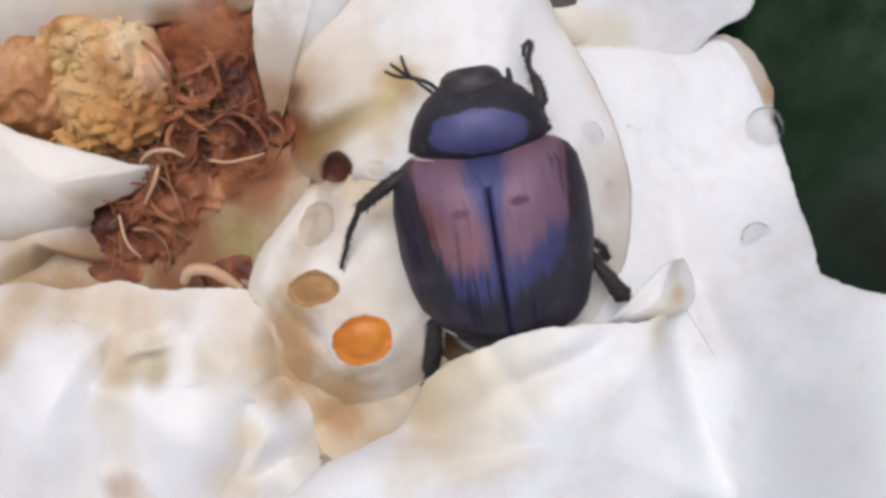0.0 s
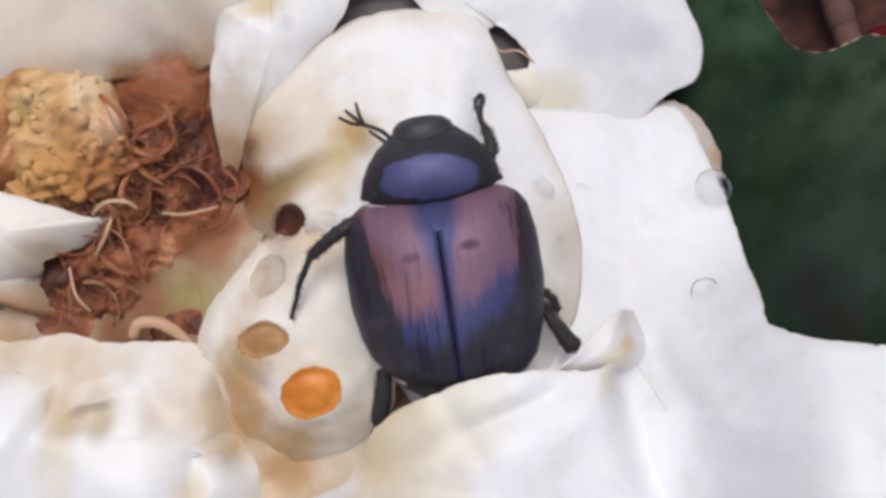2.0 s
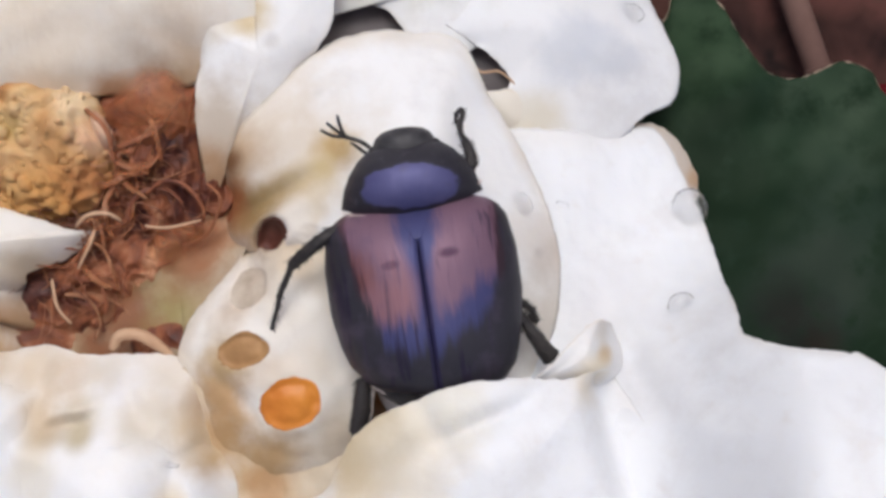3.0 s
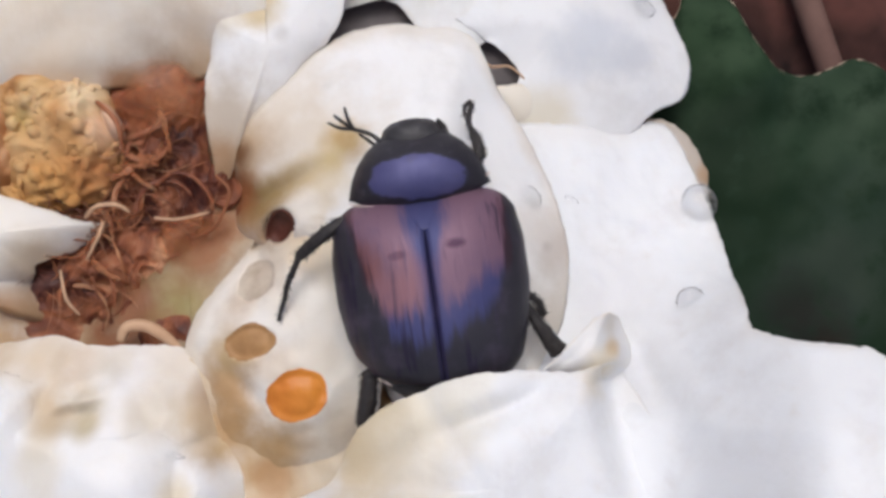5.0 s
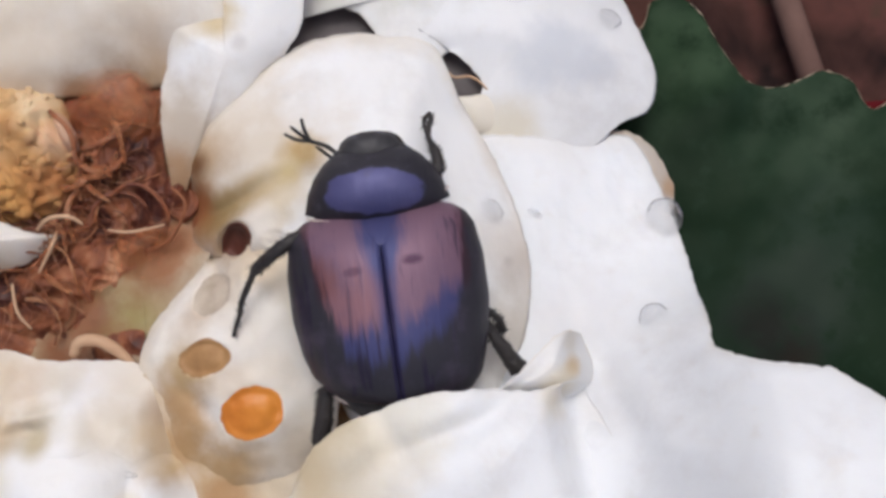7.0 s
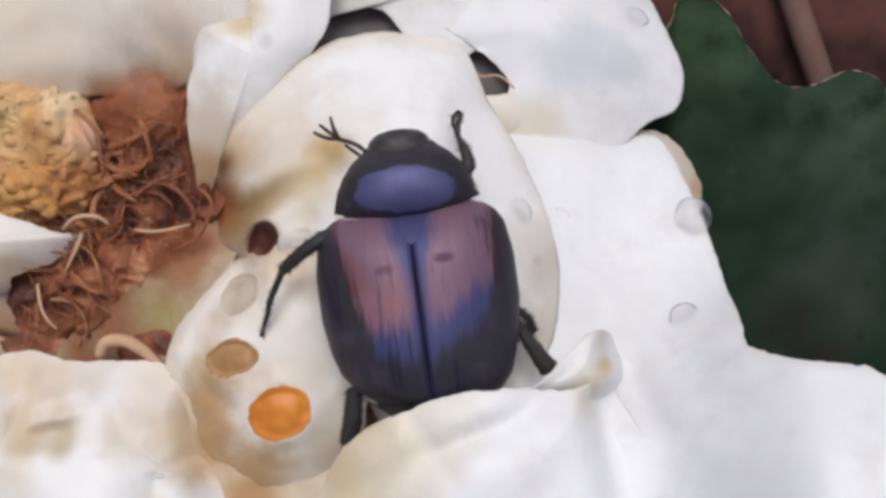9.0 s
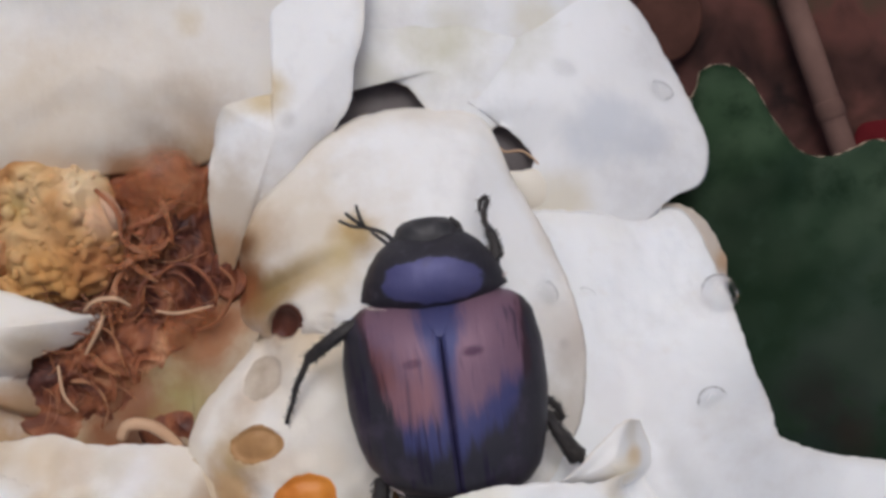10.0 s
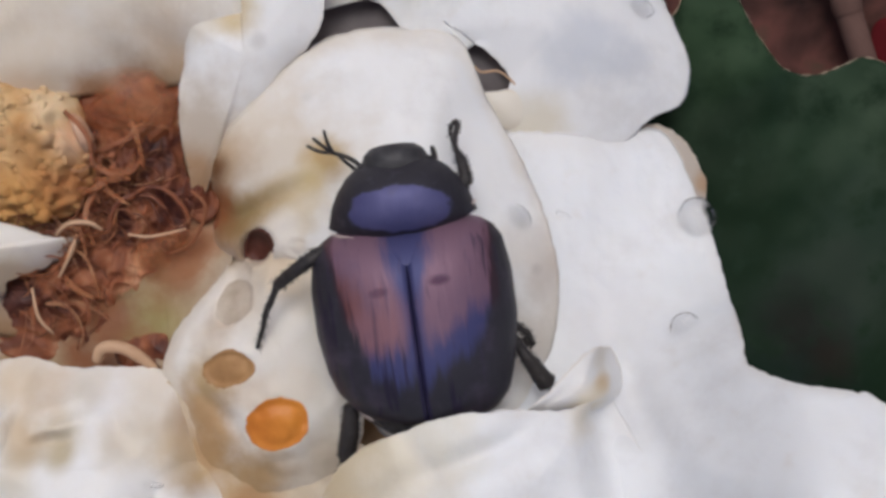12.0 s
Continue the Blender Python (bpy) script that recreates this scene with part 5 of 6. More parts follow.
    part("withered_tissue", sheet([(-14.78, 1.15, -5.00), (-14.18, 1.93, -4.80), (-13.00, 2.38, -4.60), (-11.61, 2.49, -4.60), (-10.90, 1.96, -4.80), (-11.20, 0.80, -4.90), (-12.24, -0.02, -5.00), (-14.09, -0.13, -5.10)], (-14.20, 2.00, -4.55), M_FILM, 0.05, 0.3, 0.08, 0.35, 79, 36, 130, bed=False, settle=0, crease=0.3), fl, "limp tan translucent scrap")
    part("withered_tissue", sheet([(-17.68, 7.68, -4.55), (-17.25, 7.85, -4.40), (-16.74, 7.32, -4.30), (-16.37, 6.60, -4.30), (-16.44, 6.10, -4.50), (-16.94, 6.05, -4.70), (-17.45, 6.81, -4.70)], (-16.95, 6.95, -3.95),
                                  swirl_mat("pinkish_pale_tissue", [(0.34, (0.46, 0.27, 0.17)), (0.56, (0.62, 0.42, 0.30)), (0.72, (0.74, 0.58, 0.46))], 150), 0.1, 0.3, 0.12, 0.1, 81, 20, 70, bed=False, settle=0, lumps=0.12), fl, "pale pinkish flap beside the anthers")
    part("withered_tissue", sheet([(-17.30, 8.20, -4.60), (-16.50, 9.60, -4.55), (-15.00, 10.10, -4.50), (-13.30, 9.70, -4.50), (-12.45, 8.60, -4.60), (-12.80, 7.00, -4.60), (-14.60, 6.60, -4.55), (-16.30, 7.00, -4.55)], (-14.80, 8.50, -4.20), M_FILM, 0.05, 0.1, 0.05, 0.2, 85, 30, 110, bed=False, settle=0, lumps=0.12), fl, "thin rusty skin stuck to the petal")
    # thin torn skins over the browned centre
    rng = random.Random(37)
    a, b = Vector((-18.6, -0.6, -4.7)), Vector((-14.4, 7.2, -4.3))
    for k in range(14):
        p = a.lerp(b, (k + rng.random()) / 14) + Vector((rng.gauss(0, 1.0), rng.gauss(0, 0.5), rng.uniform(-0.1, 0.2)))
        if p.x < -16.7 and p.y > 2.6 or p.x > -12.9 or p.y > 7.4:
            continue
        q = rng.uniform(0.2, 2.6)
        d = Vector((math.cos(q), math.sin(q), 0)) * rng.uniform(0.9, 1.6)
        n = Vector((-d.y, d.x, 0)) * rng.choice((-1, 1)) * rng.uniform(0.5, 1.0)
        part("skin", ribbon([p - d, p - d * 0.3 + n * 0.4 + Vector((0, 0, 0.2)), p + d * 0.4 + n * 0.5, p + d - n * 0.2 - Vector((0, 0, 0.2))], rng.uniform(0.14, 0.42), M_FILM, rng.uniform(-0.6, 0.6), rng.uniform(-0.4, 0.4), rng.uniform(0.05, 0.2)), fl, "torn thin pinkish-tan skin")
    part("withered_tissue", sheet([(-12.30, 3.30, -4.9), (-11.60, 3.75, -4.9), (-10.80, 3.65, -4.9), (-10.30, 3.05, -4.9), (-10.60, 2.20, -4.9), (-11.60, 1.65, -4.9), (-12.60, 2.40, -4.9)], (-11.40, 2.75, -4.5), M_BLUSH, 0.1, 0.2, 0.1, 0.3, 83, 24, 90, bed=False, settle=0, lumps=0.2, drape=0.3, puff=0), fl, "rust-brown scrap clinging to the petal")
    # style: a beige-olive skin running from the withered centre up to ovary and petal
    part("style", sheet([(-19.81, -4.58, -5.90), (-19.15, -2.93, -6.40), (-17.24, -0.68, -6.50), (-14.98, 1.29, -6.40), (-12.66, 2.97, -6.00), (-11.27, 3.18, -5.70), (-10.00, 1.83, -5.20), (-10.17, 0.58, -4.60), (-11.65, -1.47, -4.60), (-12.83, -3.11, -4.70), (-13.15, -4.48, -4.70), (-15.73, -5.07, -5.20)],
                        (-13.31, -0.94, -5.30), petal_mat("style_beige", (0.52, 0.41, 0.27), (0.40, 0.27, 0.14), 0.7, margin=0.0,
                        spots=[((-10.98, 0.17, -4.60), 2.0, (0.60, 0.50, 0.36), 0.8), ((-14.57, -2.05, -5.40), 2.6, (0.32, 0.26, 0.095), 0.9), ((-13.12, 0.72, -5.60), 2.4, (0.28, 0.14, 0.06), 0.9), ((-10.73, 2.39, -5.40), 1.8, (0.40, 0.22, 0.11), 0.85), ((-11.99, 1.56, -5.50), 2.0, (0.34, 0.145, 0.065), 0.9), ((-15.87, -1.50, -5.60), 1.6, (0.20, 0.08, 0.035), 0.9), ((-16.63, -3.29, -5.40), 2.6, (0.28, 0.12, 0.06), 0.9), ((-14.37, -3.69, -5.20), 1.6, (0.30, 0.13, 0.06), 0.85)]),
                        0.05, 0.06, 0.06, wave=0.1, seed=52, settle=0, rings=40, segs=160, bed=False), fl, "olive-beige style")
    # fibres
    rng = random.Random(29)
    a, b = Vector((-19.4, -0.9, -4.9)), Vector((-14.3, 7.6, -4.5))
    for k in range(80):
        f = rng.random()
        p = a.lerp(b, f) + Vector((rng.gauss(0, 1.25), rng.gauss(0, 1.0), rng.uniform(-0.35, 0.25)))
        if p.x < -16.9 and p.y > 2.6 or p.x > -12.4 or p.y > 7.6:
            continue
        q = 3.2 * noise.noise(p * 0.35) + rng.gauss(0.4, 0.6)
        bend, size = rng.choice((-1, 1)) * rng.uniform(0.3, 2.4), rng.uniform(1.2, 3.4)
        pts = [p]
        for i in range(4):
            pts.append(pts[-1] + Vector((math.cos(q + bend * i / 3), math.sin(q + bend * i / 3), rng.uniform(-0.14, 0.08))) * size / 3)
        if max(v.y for v in pts) > 7.9 or max(v.x for v in pts) > -12.6:
            continue
        part("shred", ribbon(pts, rng.choice((0.04, 0.05, 0.07, 0.09, 0.12, 0.26)), M_SHRED, rng.uniform(-1.3, 1.3), rng.uniform(-0.7, 0.7), rng.uniform(0.02, 0.2)), fl)
    rng = random.Random(11)
    verts, faces = [], []
    a, b = Vector((-19.72, -1.09, -5.50)), Vector((-14.08, 6.51, -5.00))
    for k in range(120):
        p = a.lerp(b, rng.random()) + Vector((rng.gauss(0, 1.3), rng.gauss(0, 1.3), rng.uniform(-0.2, 0.3)))
        if (p - b).dot(b - a) > 4.0 or p.y > 7.2:
            continue
        flow = 3.0 * noise.noise(p * 0.45) + rng.gauss(0, 0.4)
        d = Vector((math.cos(flow), math.sin(flow), rng.gauss(0, 0.12))).normalized() * rng.uniform(0.8, 2.2)
        n = Vector((-d.y, d.x, rng.gauss(0, 0.2))) * rng.uniform(-0.5, 0.5)
        r = rng.choice((0.016, 0.022, 0.028, 0.035, 0.05))
        tube([p - d * 0.5, p + n * 0.6, p + d * 0.4 + n * 0.3, p + d * 0.6 - n * 0.4], [r * 0.6, r, r * 0.9, r * 0.3], None, 6, 10, (verts, faces))
    tagged(part("fibre_tangle", mesh_of(verts, faces, M_FIBRE), fl, "tangled rust-brown stamen fibres"), kind="stuff")
    verts, faces = [], []
    for k in range(16):
        p = a.lerp(b, rng.random()) + Vector((rng.gauss(0, 1.0), rng.gauss(0, 1.0), rng.uniform(0.0, 0.4)))
        q, turn, size = rng.uniform(0, 6.283), rng.choice((-1, 1)) * rng.uniform(0.9, 2.2), rng.uniform(0.5, 1.2)
        pts = [p + Vector((size * math.cos(q + turn * f), size * math.sin(q + turn * f), 0.25 * math.sin(3 * f + q))) for f in (0, 0.35, 0.7, 1.0)]
        r = rng.choice((0.018, 0.025, 0.032, 0.042))
        tube(pts, [r * 0.5, r, r, r * 0.3], None, 6, 12, (verts, faces))
    tagged(part("curly_fibre", mesh_of(verts, faces, M_CURL), fl, "curled reddish and tan stamen fibres"), kind="stuff")
    for pts, r, mat in (
            ([(-16.29, -3.77, -4.20), (-15.91, -3.12, -3.80), (-14.92, -3.06, -3.60), (-14.03, -3.60, -3.80), (-13.44, -4.22, -4.20)], 0.30, M_PALE_FIBRE),
            ([(-18.02, 2.18, -3.90), (-17.37, 2.70, -3.50), (-16.40, 2.78, -3.40), (-15.84, 2.45, -3.80)], 0.11, M_PALE_FIBRE),
            ([(-17.13, 1.99, -3.90), (-17.36, 1.23, -3.80), (-18.07, 0.16, -4.40)], 0.10, M_PALE_FIBRE),
            ([(-14.75, 2.20, -4.30), (-13.59, 2.11, -4.00), (-12.01, 2.48, -4.20)], 0.07, M_PALE_FIBRE),
            ([(-11.75, 4.25, -4.20), (-11.03, 3.42, -4.00), (-11.75, 1.80, -4.30), (-12.95, 1.26, -4.80)], 0.09, M_FIBRE),
            ([(-17.69, 7.94, -4.40), (-16.64, 6.95, -4.10), (-16.47, 5.65, -4.70)], 0.13, M_BLUSH),
            ([(-14.83, 3.79, -4.80), (-13.95, 4.40, -4.50), (-12.91, 4.21, -4.50), (-12.10, 3.31, -4.60), (-12.02, 2.59, -4.90)], 0.12, M_WITHER),
            ([(-19.49, -2.18, -5.00), (-19.52, -1.49, -4.90), (-19.20, -0.89, -4.90)], 0.10, M_BLUSH),
            ([(-17.06, -0.80, -4.90), (-16.83, -1.54, -4.90), (-16.91, -2.17, -5.00)], 0.09, M_BLUSH),
            ([(-19.43, -0.39, -4.60), (-19.08, -1.75, -4.40), (-18.52, -2.58, -4.80)], 0.08, M_PALE_FIBRE)):
        part("filament", tube(pts, [r * 0.8, r, r, r * 0.6], mat, 8, 16), fl, "curled pale filament" if mat is M_PALE_FIBRE else "curled brown filament")
    part("stem", tube([(0, 0, GROUND - 1), (0.5, 0, GROUND * 0.6), (-2, -1, -14), (-3, -1, -6.6)], [2.2, 2.0, 2.0, 3.5], M_STEM, 14, 20), fl, "green flower stalk")
    return fl


# ---- rain drops ----
def build_drops():
    for (c, rx, ry, rz, turn, label) in (
            ((12.20, 3.05, -6.40), 0.88, 0.98, 0.6, 20, "round clear rain drop hanging at a petal edge"),
            ((11.05, -1.85, -2.50), 0.72, 0.70, 0.30, 0, "clear rain drop on white petal"),
            ((9.66, 13.16, -6.90), 0.62, 0.42, 0.28, -30, "small clear rain drop on white petal"),
            ((4.74, 14.07, -6.20), 0.8, 0.5, 0.26, -20, "clear rain drop on white petal"),
            # this bead is added in place of a grey slit in the petal
            ((-13.11, -9.01, -1.50), 0.55, 0.13, 0.16, -8, "narrow water bead put for a grey slit in the petal"),
            ((3.36, 3.00, -3.20), 0.70, 0.66, 0.26, 0, "clear rain drop on white petal"),
            ((5.74, 3.14, -3.60), 0.38, 0.15, 0.14, -25, "tiny rain drop on white petal")):
        d = new("rain_drop", blob((0, 0, 0), (rx, ry, rz), M_WATER, 0.06, 1.2, int(rx * 100), 4, turn))
        d.location = Vector((c[0], c[1], (bed_height(c[0], c[1]) if bed_height(c[0], c[1]) is not None else c[2]) + rz * (-0.6 if label.startswith("clear rain drop on") else 0.5))) * MM
        tagged(d, label, "water drop", group="rain drops")


# ---- leaf and background ----
def build_leaf():
    lf = new("leaf")
    lf.location = (0.028, -0.004, GROUND * MM)
    tagged(lf, "large dark green leaf with pale wavy margin behind flower", "leaf")
    def blade_height(x, y):
        """Level where it is seen, sinking under the flower and towards its outer side."""
        dip = [max(0.0, min(1.0, q)) for q in ((11.0 - x) / 12.0, (x - 24.0) / 13.0, (-4.0 - y) / 14.0)]
        return -10.0 - sum(k * q * q * (3 - 2 * q) for k, q in zip((12.0, 4.0, 3.5), dip))
    rim = [(x, y, blade_height(x, y)) for x, y in ((11.35, 12.92), (12.32, 14.62), (13.62, 14.92), (14.82, 14.08), (15.87, 12.27), (17.21, 10.61), (18.86, 10.16), (20.07, 10.53), (21.43, 11.07), (22.93, 10.62), (24.13, 9.12), (26.52, 9.77), (31.54, 6.41), (37.07, -6.00), (29.31, -18.64), (9.93, -13.34), (-0.34, -2.77), (-1.57, 9.20), (2.63, 10.78), (6.83, 11.03))]
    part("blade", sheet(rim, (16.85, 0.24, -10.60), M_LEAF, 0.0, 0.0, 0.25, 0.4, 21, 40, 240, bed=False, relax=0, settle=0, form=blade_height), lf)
    off = Vector((21 * 13.7, 21 * 7.1, 21 * 3.3))
    line = []
    for p in spline(rim, 220):
        p.z = blade_height(p.x, p.y)
        w = noise.noise(p * 0.18 + off) * 0.88 + noise.noise(p * 0.6 + off) * 0.28
        line.append(p + Vector((0, 0, w - 0.1)))
    part("margin", tube(line + line[:1], [0.025 + 0.075 * abs(noise.noise(Vector((k * 0.7, 0, 3)))) * 1.6 for k in range(120)], M_MARGIN, 6, 440), lf, "pale dry margin")
    part("leaf_stalk", tube([(28, -4, GROUND - 1), (30, -6, -90), (33, -9, -17)], [1.4, 1.2, 1.0], M_STEM, 10, 14), lf)


def build_background():
    def along(k):
        return (73.7 + 0.329 * k, 60.2 - 0.945 * k, -199.0 - 0.02 * k)
    s = new("dry_stalk")
    s.location = (along(0)[0] * MM, along(0)[1] * MM, GROUND * MM)
    tagged(s, "pale brown dry stalk lying on litter", "stalk")
    part("stem", tube([along(-60), along(-20), along(10), along(60)], [2.6, 2.9, 2.9, 2.4], M_STICK, 14, 24), s)
    part("node", tube([along(19), along(21), along(23)], [2.85, 3.15, 2.85], M_STICK, 14, 8), s)
    c = Vector((86.6, 36.0, -201.0))
    rim = [c + Vector(p) for p in ((0, 0, 0), (5, 2.5, 0.6), (13, 2, 0.8), (20, -3, 0.4), (18, -14, 0), (9, -17, -0.3), (1, -10, -0.4))]
    r = new("fallen_petal", sheet(rim, c + Vector((9, -6, 1.0)), M_RED, 0.5, 0.3, 0.3, seed=30, rings=12, segs=50, bed=False, settle=0))
    tagged(r, "dark red fallen petal on litter beside dry stalk", "petal")
    c = Vector((46.5, 59.0, -201.0))
    rim = [c + Vector(p) for p in ((-8, 0, 0), (-3, 6, 0.6), (4, 9, 0.8), (8, 3, 0.4), (6, -5, 0), (0, -8, -0.3))]
    b = new("fallen_leaf", sheet(rim, c + Vector((0, 0, 0.8)), M_DRY, 0.4, 0.3, 0.3, seed=31, rings=12, segs=50, bed=False, settle=0))
    tagged(b, "orange-brown dry fallen leaf on litter", "leaf")


# ---- beetle ----
def half_width(y, table):
    for (y0, w0), (y1, w1) in zip(table, table[1:]):
        if y0 >= y >= y1:
            f = (y0 - y) / (y0 - y1)
            f = f * f * (3 - 2 * f) * 0.3 + f * 0.7
            return w0 + (w1 - w0) * f
    return table[-1][1]


def shell(table, height, material, side=0, ys=44, xs=22, power=2.3, base=0.9, lip=0.25, y_fall=2.0, seam=0.03, bow=(0.0, 0.0), y_end=None):
    """A domed plate over the outline given by (y, half width); side -1 or 1 makes one half."""
    y0, y1 = table[0][0], table[-1][0]
    far = y1 if y_end is None else y_end
    mid, span = (y0 + far) / 2, abs(y0 - far) / 2
    lo, hi = (-1.0, 1.0) if side == 0 else ((0.0, 1.0) if side > 0 else (-1.0, 0.0))
    verts, faces = [], []
    for layer in (0, 1):
        for i in range(ys + 1):
            y = y0 + (y1 - y0) * (0.5 - 0.5 * math.cos(math.pi * i / ys))
            w = half_width(y, table)
            hy = (1 - 0.42 * abs((y - mid) / span) ** (2 * y_fall))
            for j in range(xs + 1):
                u = lo + (hi - lo) * j / xs
                uu = math.sin(u * math.pi / 2)
                z = base + (height - base) * hy * max(0.0, 1 - abs(uu) ** power) ** (1 / 1.9)
                if side and abs(uu) < 0.12:
                    z -= seam * (1 - abs(uu) / 0.12) ** 2
                x = uu * w + (0.018 * side if side else 0)
                bend = (bow[0] + (bow[1] - bow[0]) * i / ys) * uu * uu
                verts.append(Vector((x, y + bend, z - (lip if layer else 0))))
    row, n = xs + 1, (xs + 1) * (ys + 1)
    for i in range(ys):
        for j in range(xs):
            a = i * row + j
            faces.append((a, a + 1, a + row + 1, a + row))
            faces.append((n + a, n + a + row, n + a + row + 1, n + a + 1))
    ring = [j for j in range(row)] + [i * row + xs for i in range(1, ys + 1)] + [ys * row + j for j in range(xs - 1, -1, -1)] + [i * row for i in range(ys - 1, 0, -1)]
    for a, b in zip(ring, ring[1:] + ring[:1]):
        faces.append((a, n + a, n + b, b))
    return mesh_of(verts, faces, material)


def shell_height(x, y, table, height, power=2.3, base=0.9, y_fall=2.0):
    """The height of a plate made by shell() at a place."""
    y0, y1 = table[0][0], table[-1][0]
    hy = 1 - 0.42 * abs((y - (y0 + y1) / 2) / ((y0 - y1) / 2)) ** (2 * y_fall)
    u = min(1.0, abs(x) / half_width(y, table))
    return base + (height - base) * hy * (1 - u ** power) ** (1 / 1.9)


def plate(table, height_at, material, ys=20, xs=14, thick=0.2):
    """A thin plate with soft edges lying on another surface."""
    verts, faces = [], []
    y0, y1 = table[0][0], table[-1][0]
    for layer in (0, 1):
        for i in range(ys + 1):
            y = y0 + (y1 - y0) * i / ys
            w = half_width(y, table)
            for j in range(xs + 1):
                u = j / xs * 2 - 1
                rim = max(abs(u), i / ys) ** 6
                verts.append(Vector((u * w, y, height_at(u * w, y) - 0.05 * rim - thick * layer)))
    row, n = xs + 1, (xs + 1) * (ys + 1)
    for i in range(ys):
        for j in range(xs):
            a = i * row + j
            faces.append((a, a + 1, a + row + 1, a + row))
            faces.append((n + a, n + a + row, n + a + row + 1, n + a + 1))
    ring = [j for j in range(row)] + [i * row + xs for i in range(1, ys + 1)] + [ys * row + j for j in range(xs - 1, -1, -1)] + [i * row for i in range(ys - 1, 0, -1)]
    for a, b in zip(ring, ring[1:] + ring[:1]):
        faces.append((a, n + a, n + b, b))
    return mesh_of(verts, faces, material)


BEETLE = pose(*[c * MM for c in (-1.55, 2.55, -0.30)], 0, 0, 8)


def build_beetle():
    bt = new("beetle")
    bt.matrix_world = BEETLE
    tagged(bt, "glossy blue-black and violet scarab beetle resting on white petal", "beetle")
    elytra = [(-0.05, 2.7), (-0.25, 3.35), (-0.55, 3.78), (-1.05, 4.10), (-2.4, 4.32), (-4.2, 4.32), (-5.6, 4.1), (-6.5, 3.8), (-7.3, 3.2), (-7.8, 2.4), (-8.05, 0.9)]
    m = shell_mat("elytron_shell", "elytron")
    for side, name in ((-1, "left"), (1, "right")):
        part("elytron", shell(elytra if side < 0 else elytra[:7] + [(-6.5, 3.86), (-7.3, 3.60), (-7.9, 3.10), (-8.3, 2.30), (-8.45, 0.9)], 3.75, m, side, y_end=-8.05, bow=(0.5, 0.0)), bt, "streaked blue-black wing case with violet sky reflection painted in", local=True)
    prono = [(2.75, 1.15), (2.50, 1.75), (2.0, 2.28), (1.4, 2.70), (0.75, 3.00), (0.15, 3.15), (-0.15, 3.22)]
    part("pronotum", shell(prono, 3.35, shell_mat("pronotum_shell", "pronotum"), power=2.2, base=0.9, y_fall=1.3, bow=(0.4, 0.75)), bt, "black-rimmed shield with blue-violet sky reflection painted in", local=True)
    part("scutellum", plate([(0.00, 0.80), (-0.12, 0.80), (-0.50, 0.62), (-0.95, 0.34), (-1.30, 0.06)], lambda x, y: shell_height(x, y, elytra, 3.75) + 0.035, m), bt, "violet-blue triangular plate", local=True)
    # pale strips added along the gaps between shell plates
    for pts, r in (([(-3.15, 0.42, 1.35), (-2.70, 0.22, 1.75), (-2.10, 0.10, 2.15)], 0.055), ([(2.62, 0.56, 1.75), (2.95, 0.80, 1.40), (3.20, 1.00, 1.15)], 0.07), ([(-2.95, -7.45, 1.15), (-2.45, -7.78, 1.25), (-1.85, -7.95, 1.35)], 0.08)):
        part("gap_strip", tube(pts, [r * 0.4, r, r * 0.5], M_GAP_PALE, 7, 12), bt, "pale strip in a shell gap", local=True)
    head = [(3.8, 0.60), (3.72, 0.98), (3.48, 1.28), (3.0, 1.50), (2.1, 1.62)]
    part("head", shell(head, 2.15, M_CHITIN, base=0.9, lip=0.7, power=2.4, y_fall=1.5), bt, "blunt black head", local=True)
    for x in (-1.38, 1.38):
        part("eye", blob((x, 2.85, 1.35), (0.28, 0.32, 0.3), M_CHITIN, 0, 1, 0, 3), bt, "black compound eye", local=True)
    part("abdomen", blob((0, -3.6, 1.1), (3.7, 4.9, 1.05), M_CHITIN, 0.02, 3.0, 1, 4), bt, "black underside", local=True)
    part("pygidium", shell([(-6.9, 3.1), (-7.8, 2.75), (-8.5, 1.9), (-8.9, 0.9), (-9.0, 0.3)], 1.9, M_CHITIN, base=0.8, lip=0.3), bt, "black tail plate", local=True)

    def leg(pieces, label):
        names = ("femur", "tibia", "tarsus")
        root = None
        for name, (pts, radii) in zip(names, pieces):
            me = tube(pts, radii, M_LEG, 9, 18, teeth=0.0 if name == "femur" else 0.06)
            if root is None:
                root = part("leg", me, bt, label, local=True)
            else:
                part(name, me, root, local=True)
        # short stiff hairs on shin and foot
        rng = random.Random(len(label))
        verts, faces = [], []
        for (pts, radii), count in ((pieces[1], 46), (pieces[2], 30)):
            line = spline(pts, count, closed=False)
            for i in range(count - 1):
                t = (line[i + 1] - line[i]).normalized()
                out = t.cross(Vector((rng.gauss(0, 0.5), rng.gauss(0, 0.5), 1.0))).normalized() * rng.choice((-1, 1))
                foot = line[i] + out * radii[len(radii) // 2] * 0.8
                tube([foot, foot + out * 0.1 + t * 0.05, foot + out * 0.17 + t * rng.uniform(0.08, 0.2)], [0.022, 0.016, 0.006], None, 4, 4, (verts, faces))
        tagged(part("hairs", mesh_of(verts, faces, M_LEG), root, "short stiff black hairs", local=True), kind="stuff")
        return root
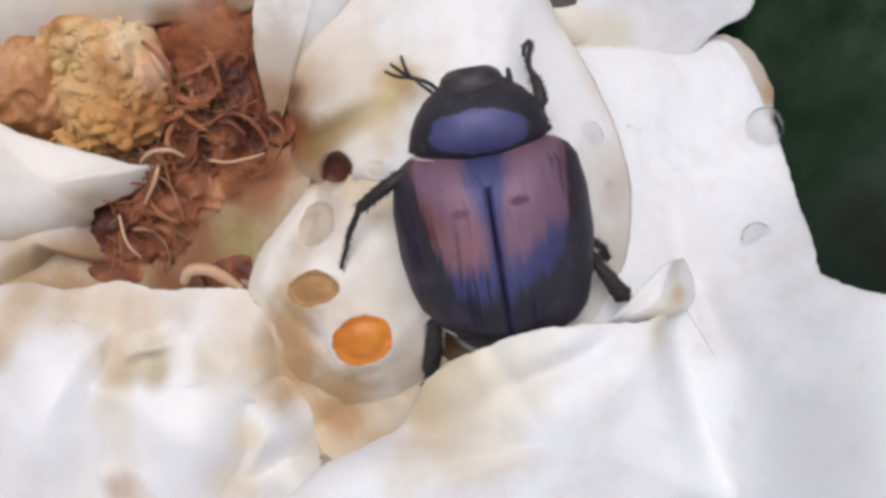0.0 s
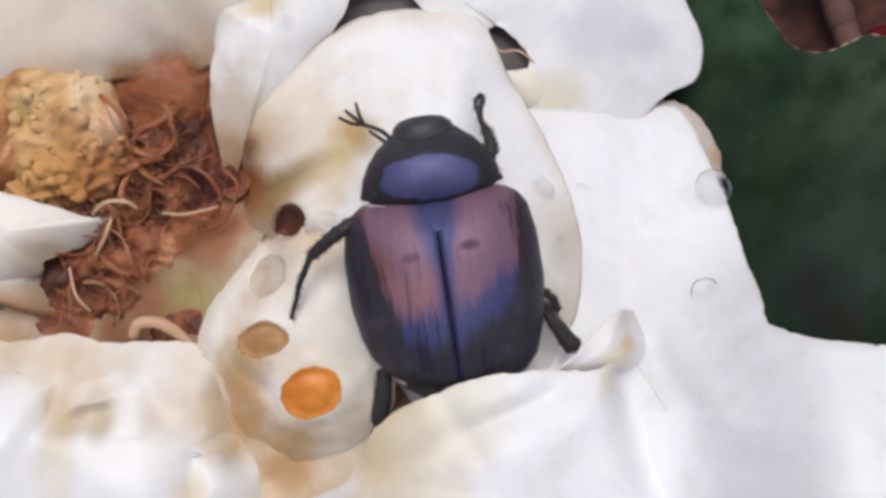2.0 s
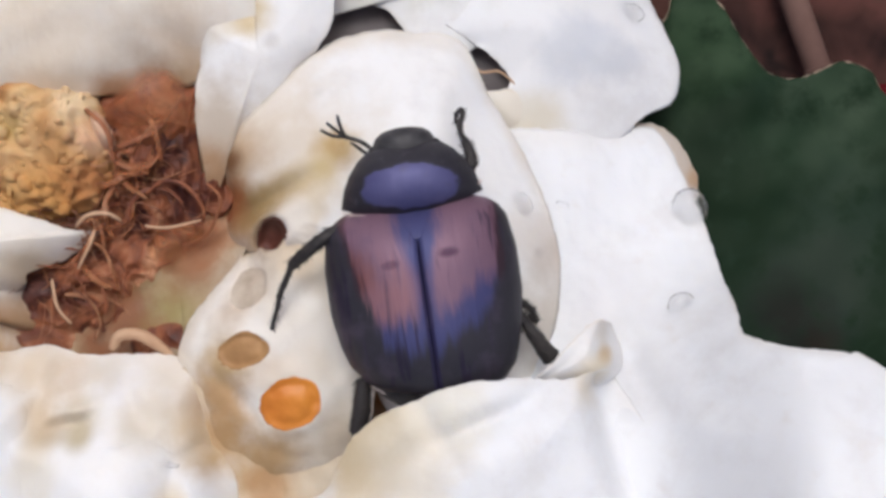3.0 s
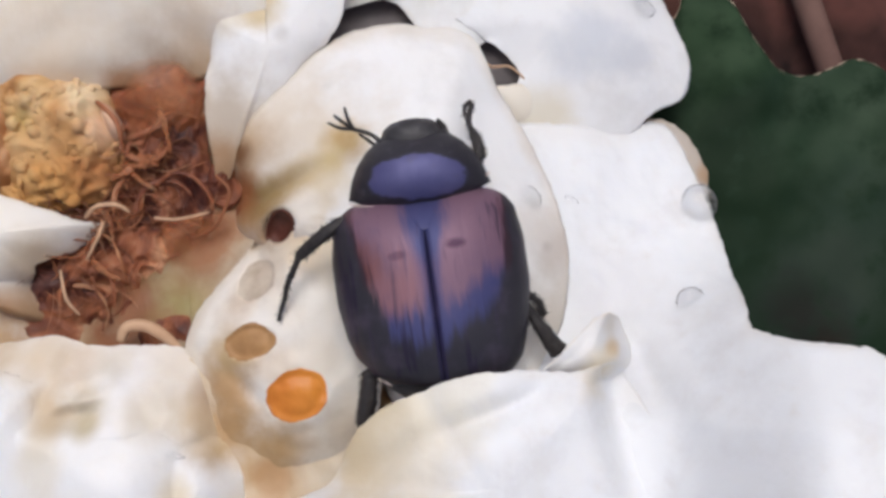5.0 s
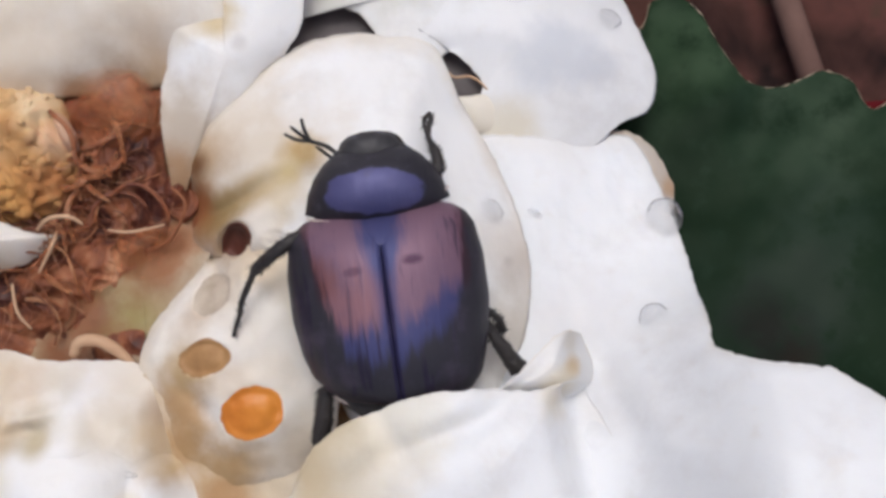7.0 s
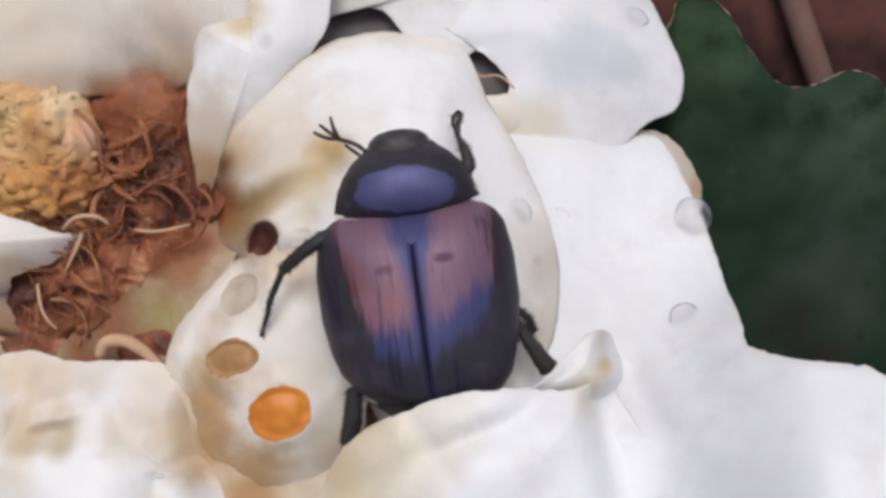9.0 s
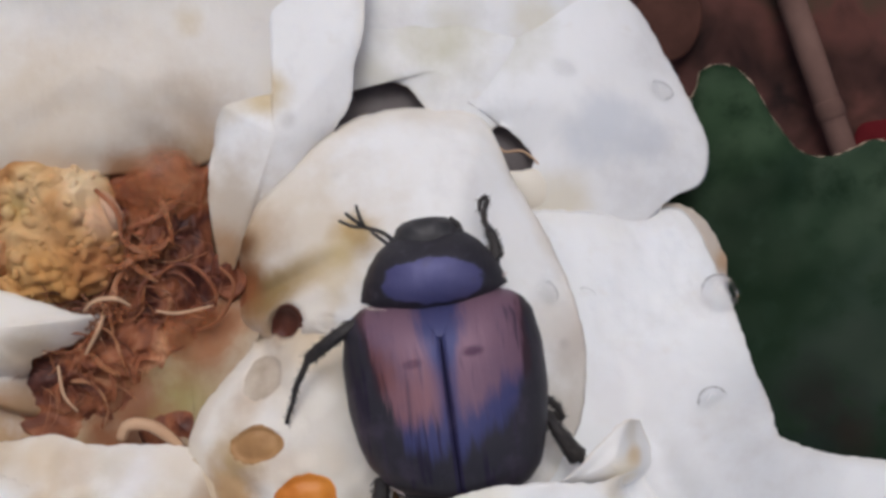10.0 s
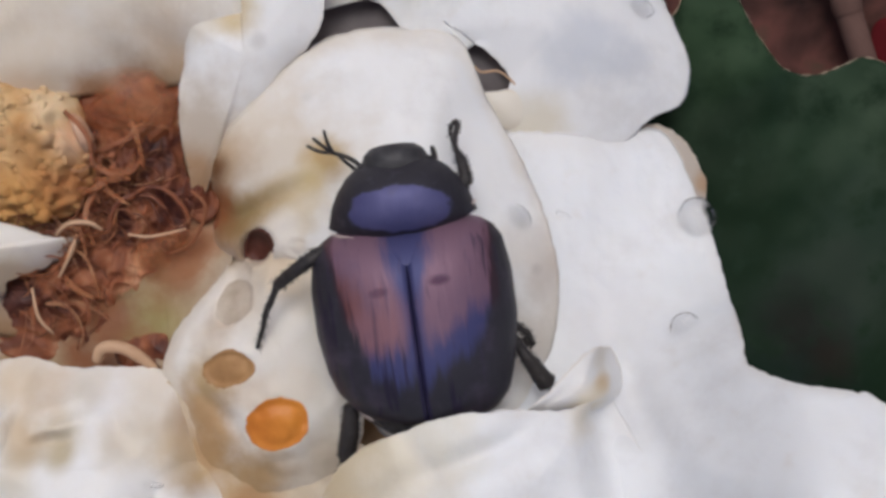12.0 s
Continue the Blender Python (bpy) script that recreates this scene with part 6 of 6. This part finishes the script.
    # middle leg reaching out
    leg([([(-1.80, -0.40, 1.20), (-2.77, -0.32, 1.40), (-3.72, -0.39, 1.50)], [0.35, 0.36, 0.3]),
         ([(-3.64, -0.35, 1.50), (-4.59, -0.82, 1.40), (-5.78, -1.52, 0.60)], [0.28, 0.31, 0.26]),
         ([(-5.72, -1.45, 0.60), (-6.52, -2.64, 0.00), (-6.91, -3.50, -0.50), (-7.34, -4.29, -0.90)], [0.15, 0.14, 0.10, 0.07])], "black middle leg stretched over petal")
    leg([([(1.50, 1.67, 1.00), (2.36, 1.55, 1.10), (2.89, 1.73, 1.00)], [0.3, 0.33, 0.3]),
         ([(2.88, 1.68, 1.00), (2.89, 2.26, 0.80), (2.76, 2.93, 0.40)], [0.25, 0.26, 0.2]),
         ([(2.77, 2.83, 0.40), (2.62, 3.53, 0.00), (2.85, 4.24, -0.30), (2.81, 4.48, -0.30), (2.54, 4.19, -0.40), (2.49, 3.85, -0.50)], [0.13, 0.14, 0.12, 0.10, 0.09, 0.05])], "black foreleg with hooked claw")
    leg([([(2.93, -4.32, 0.90), (3.73, -4.93, 0.90), (4.23, -5.56, 0.80)], [0.3, 0.3, 0.26]),
         ([(4.06, -5.28, 0.80), (4.57, -6.27, 0.60), (5.20, -7.40, 0.20)], [0.16, 0.32, 0.46]),
         ([(5.23, -7.20, 0.20), (5.45, -7.55, 0.00), (5.37, -7.76, -0.20)], [0.2, 0.1, 0.06])], "black hind leg with thick toothed shin")
    leg([([(3.00, -3.83, 0.80), (3.70, -4.30, 0.70), (4.35, -4.83, 0.40)], [0.26, 0.25, 0.2]),
         ([(4.28, -4.77, 0.40), (4.64, -5.08, 0.20), (4.88, -5.69, -0.10)], [0.13, 0.15, 0.1]),
         ([(4.88, -5.69, -0.10), (4.64, -5.60, -0.10), (4.46, -5.32, 0.00)], [0.09, 0.08, 0.05])], "black middle leg folded along body")
    leg([([(-2.10, -6.13, 0.90), (-2.69, -6.80, 0.90), (-3.35, -7.26, 0.90)], [0.3, 0.32, 0.3]),
         ([(-3.33, -7.08, 0.90), (-3.56, -8.21, 0.60), (-3.93, -9.47, 0.20)], [0.3, 0.42, 0.40]),
         ([(-3.92, -9.35, 0.20), (-4.18, -9.84, 0.00), (-4.42, -10.35, -0.20)], [0.2, 0.12, 0.06])], "black hind leg with flattened shin")
    # antennae with fanned clubs
    hinge = Vector((-1.23, 2.78, 1.30))
    left = part("antenna", tube([(0, 0, 0), (-0.60, 0.65, -0.10), (-1.38, 1.02, -0.20)], [0.11, 0.10, 0.10], M_LEG, 7, 10), bt, "black antenna with fanned club", local=True)
    left.location = hinge * MM
    for pts in ([(-1.31, 1.01, -0.20), (-1.87, 1.13, -0.20), (-2.40, 1.46, -0.20)], [(-1.31, 1.00, -0.15), (-1.71, 1.35, -0.10), (-2.08, 1.73, -0.05)], [(-1.30, 0.99, -0.10), (-1.48, 1.46, 0.00), (-1.55, 1.99, 0.10)]):
        part("club_plate", tube(pts, [0.08, 0.09, 0.06], M_LEG, 7, 8), left, local=True)
    part("palp", tube([(-1.40, 2.64, 0.90), (-1.90, 3.13, 0.70), (-2.37, 3.58, 0.50)], [0.09, 0.09, 0.06], M_LEG, 7, 8), bt, "thin black palp", local=True)
    root = Vector((1.08, 2.67, 1.20))
    right = part("antenna", tube([(0, 0, 0), (0.35, 0.05, 0), (0.6, 0.1, 0)], [0.09, 0.08, 0.08], M_LEG, 7, 8), bt, "short black antenna beside head", local=True)
    right.location = root * MM
    part("club_plate", tube([(0.55, -0.05, 0), (0.66, 0.3, 0.0), (0.68, 0.75, 0.0)], [0.10, 0.15, 0.08], M_LEG, 8, 10), right, local=True)
    return right, root, left, hinge


build_ground()
build_flower()
build_leaf()
build_background()
build_drops()
ANTENNA, ANTENNA_ROOT, FAN, FAN_ROOT = build_beetle()


def motions():
    # the antenna beside the head swings out and folds back under the head's rim
    rows = []
    for t, out in ((0.0, 0.9), (0.2, 0.6), (0.4, 0.0), (1.2, 0.1), (1.6, 1.0), (2.0, 0.0), (2.4, 0.45), (2.8, 0.0), (4.4, 0.2), (4.8, 1.0), (5.2, 0.0), (5.5, 0.2), (5.6, 0.9), (6.0, 0.0),
                   (6.5, 0.1), (6.8, 0.5), (7.2, 0.0), (9.3, 0.0), (9.5, 0.6), (9.8, 0.2), (10.2, 0.8), (10.5, 1.0), (10.8, 0.9), (11.0, 0.1), (11.4, 0.1), (11.6, 0.4), (12.0, 0.9)):
        x, y, z = ANTENNA_ROOT * MM
        rows.append((t, pose(x, y, z, 0, 0, 70 * (1 - out))))
    walk(ANTENNA, rows)
    # the fanned antenna sways a little
    x, y, z = FAN_ROOT * MM
    walk(FAN, [(t, pose(x, y, z, 0, 0, a)) for t, a in ((0.0, 0), (0.8, 4), (1.2, -3), (1.6, 4), (2.0, -2), (2.8, -1), (5.0, 1), (7.2, 0), (9.5, 0), (10.4, 4), (11.0, 11), (11.4, 5), (12.0, 0))])


motions()
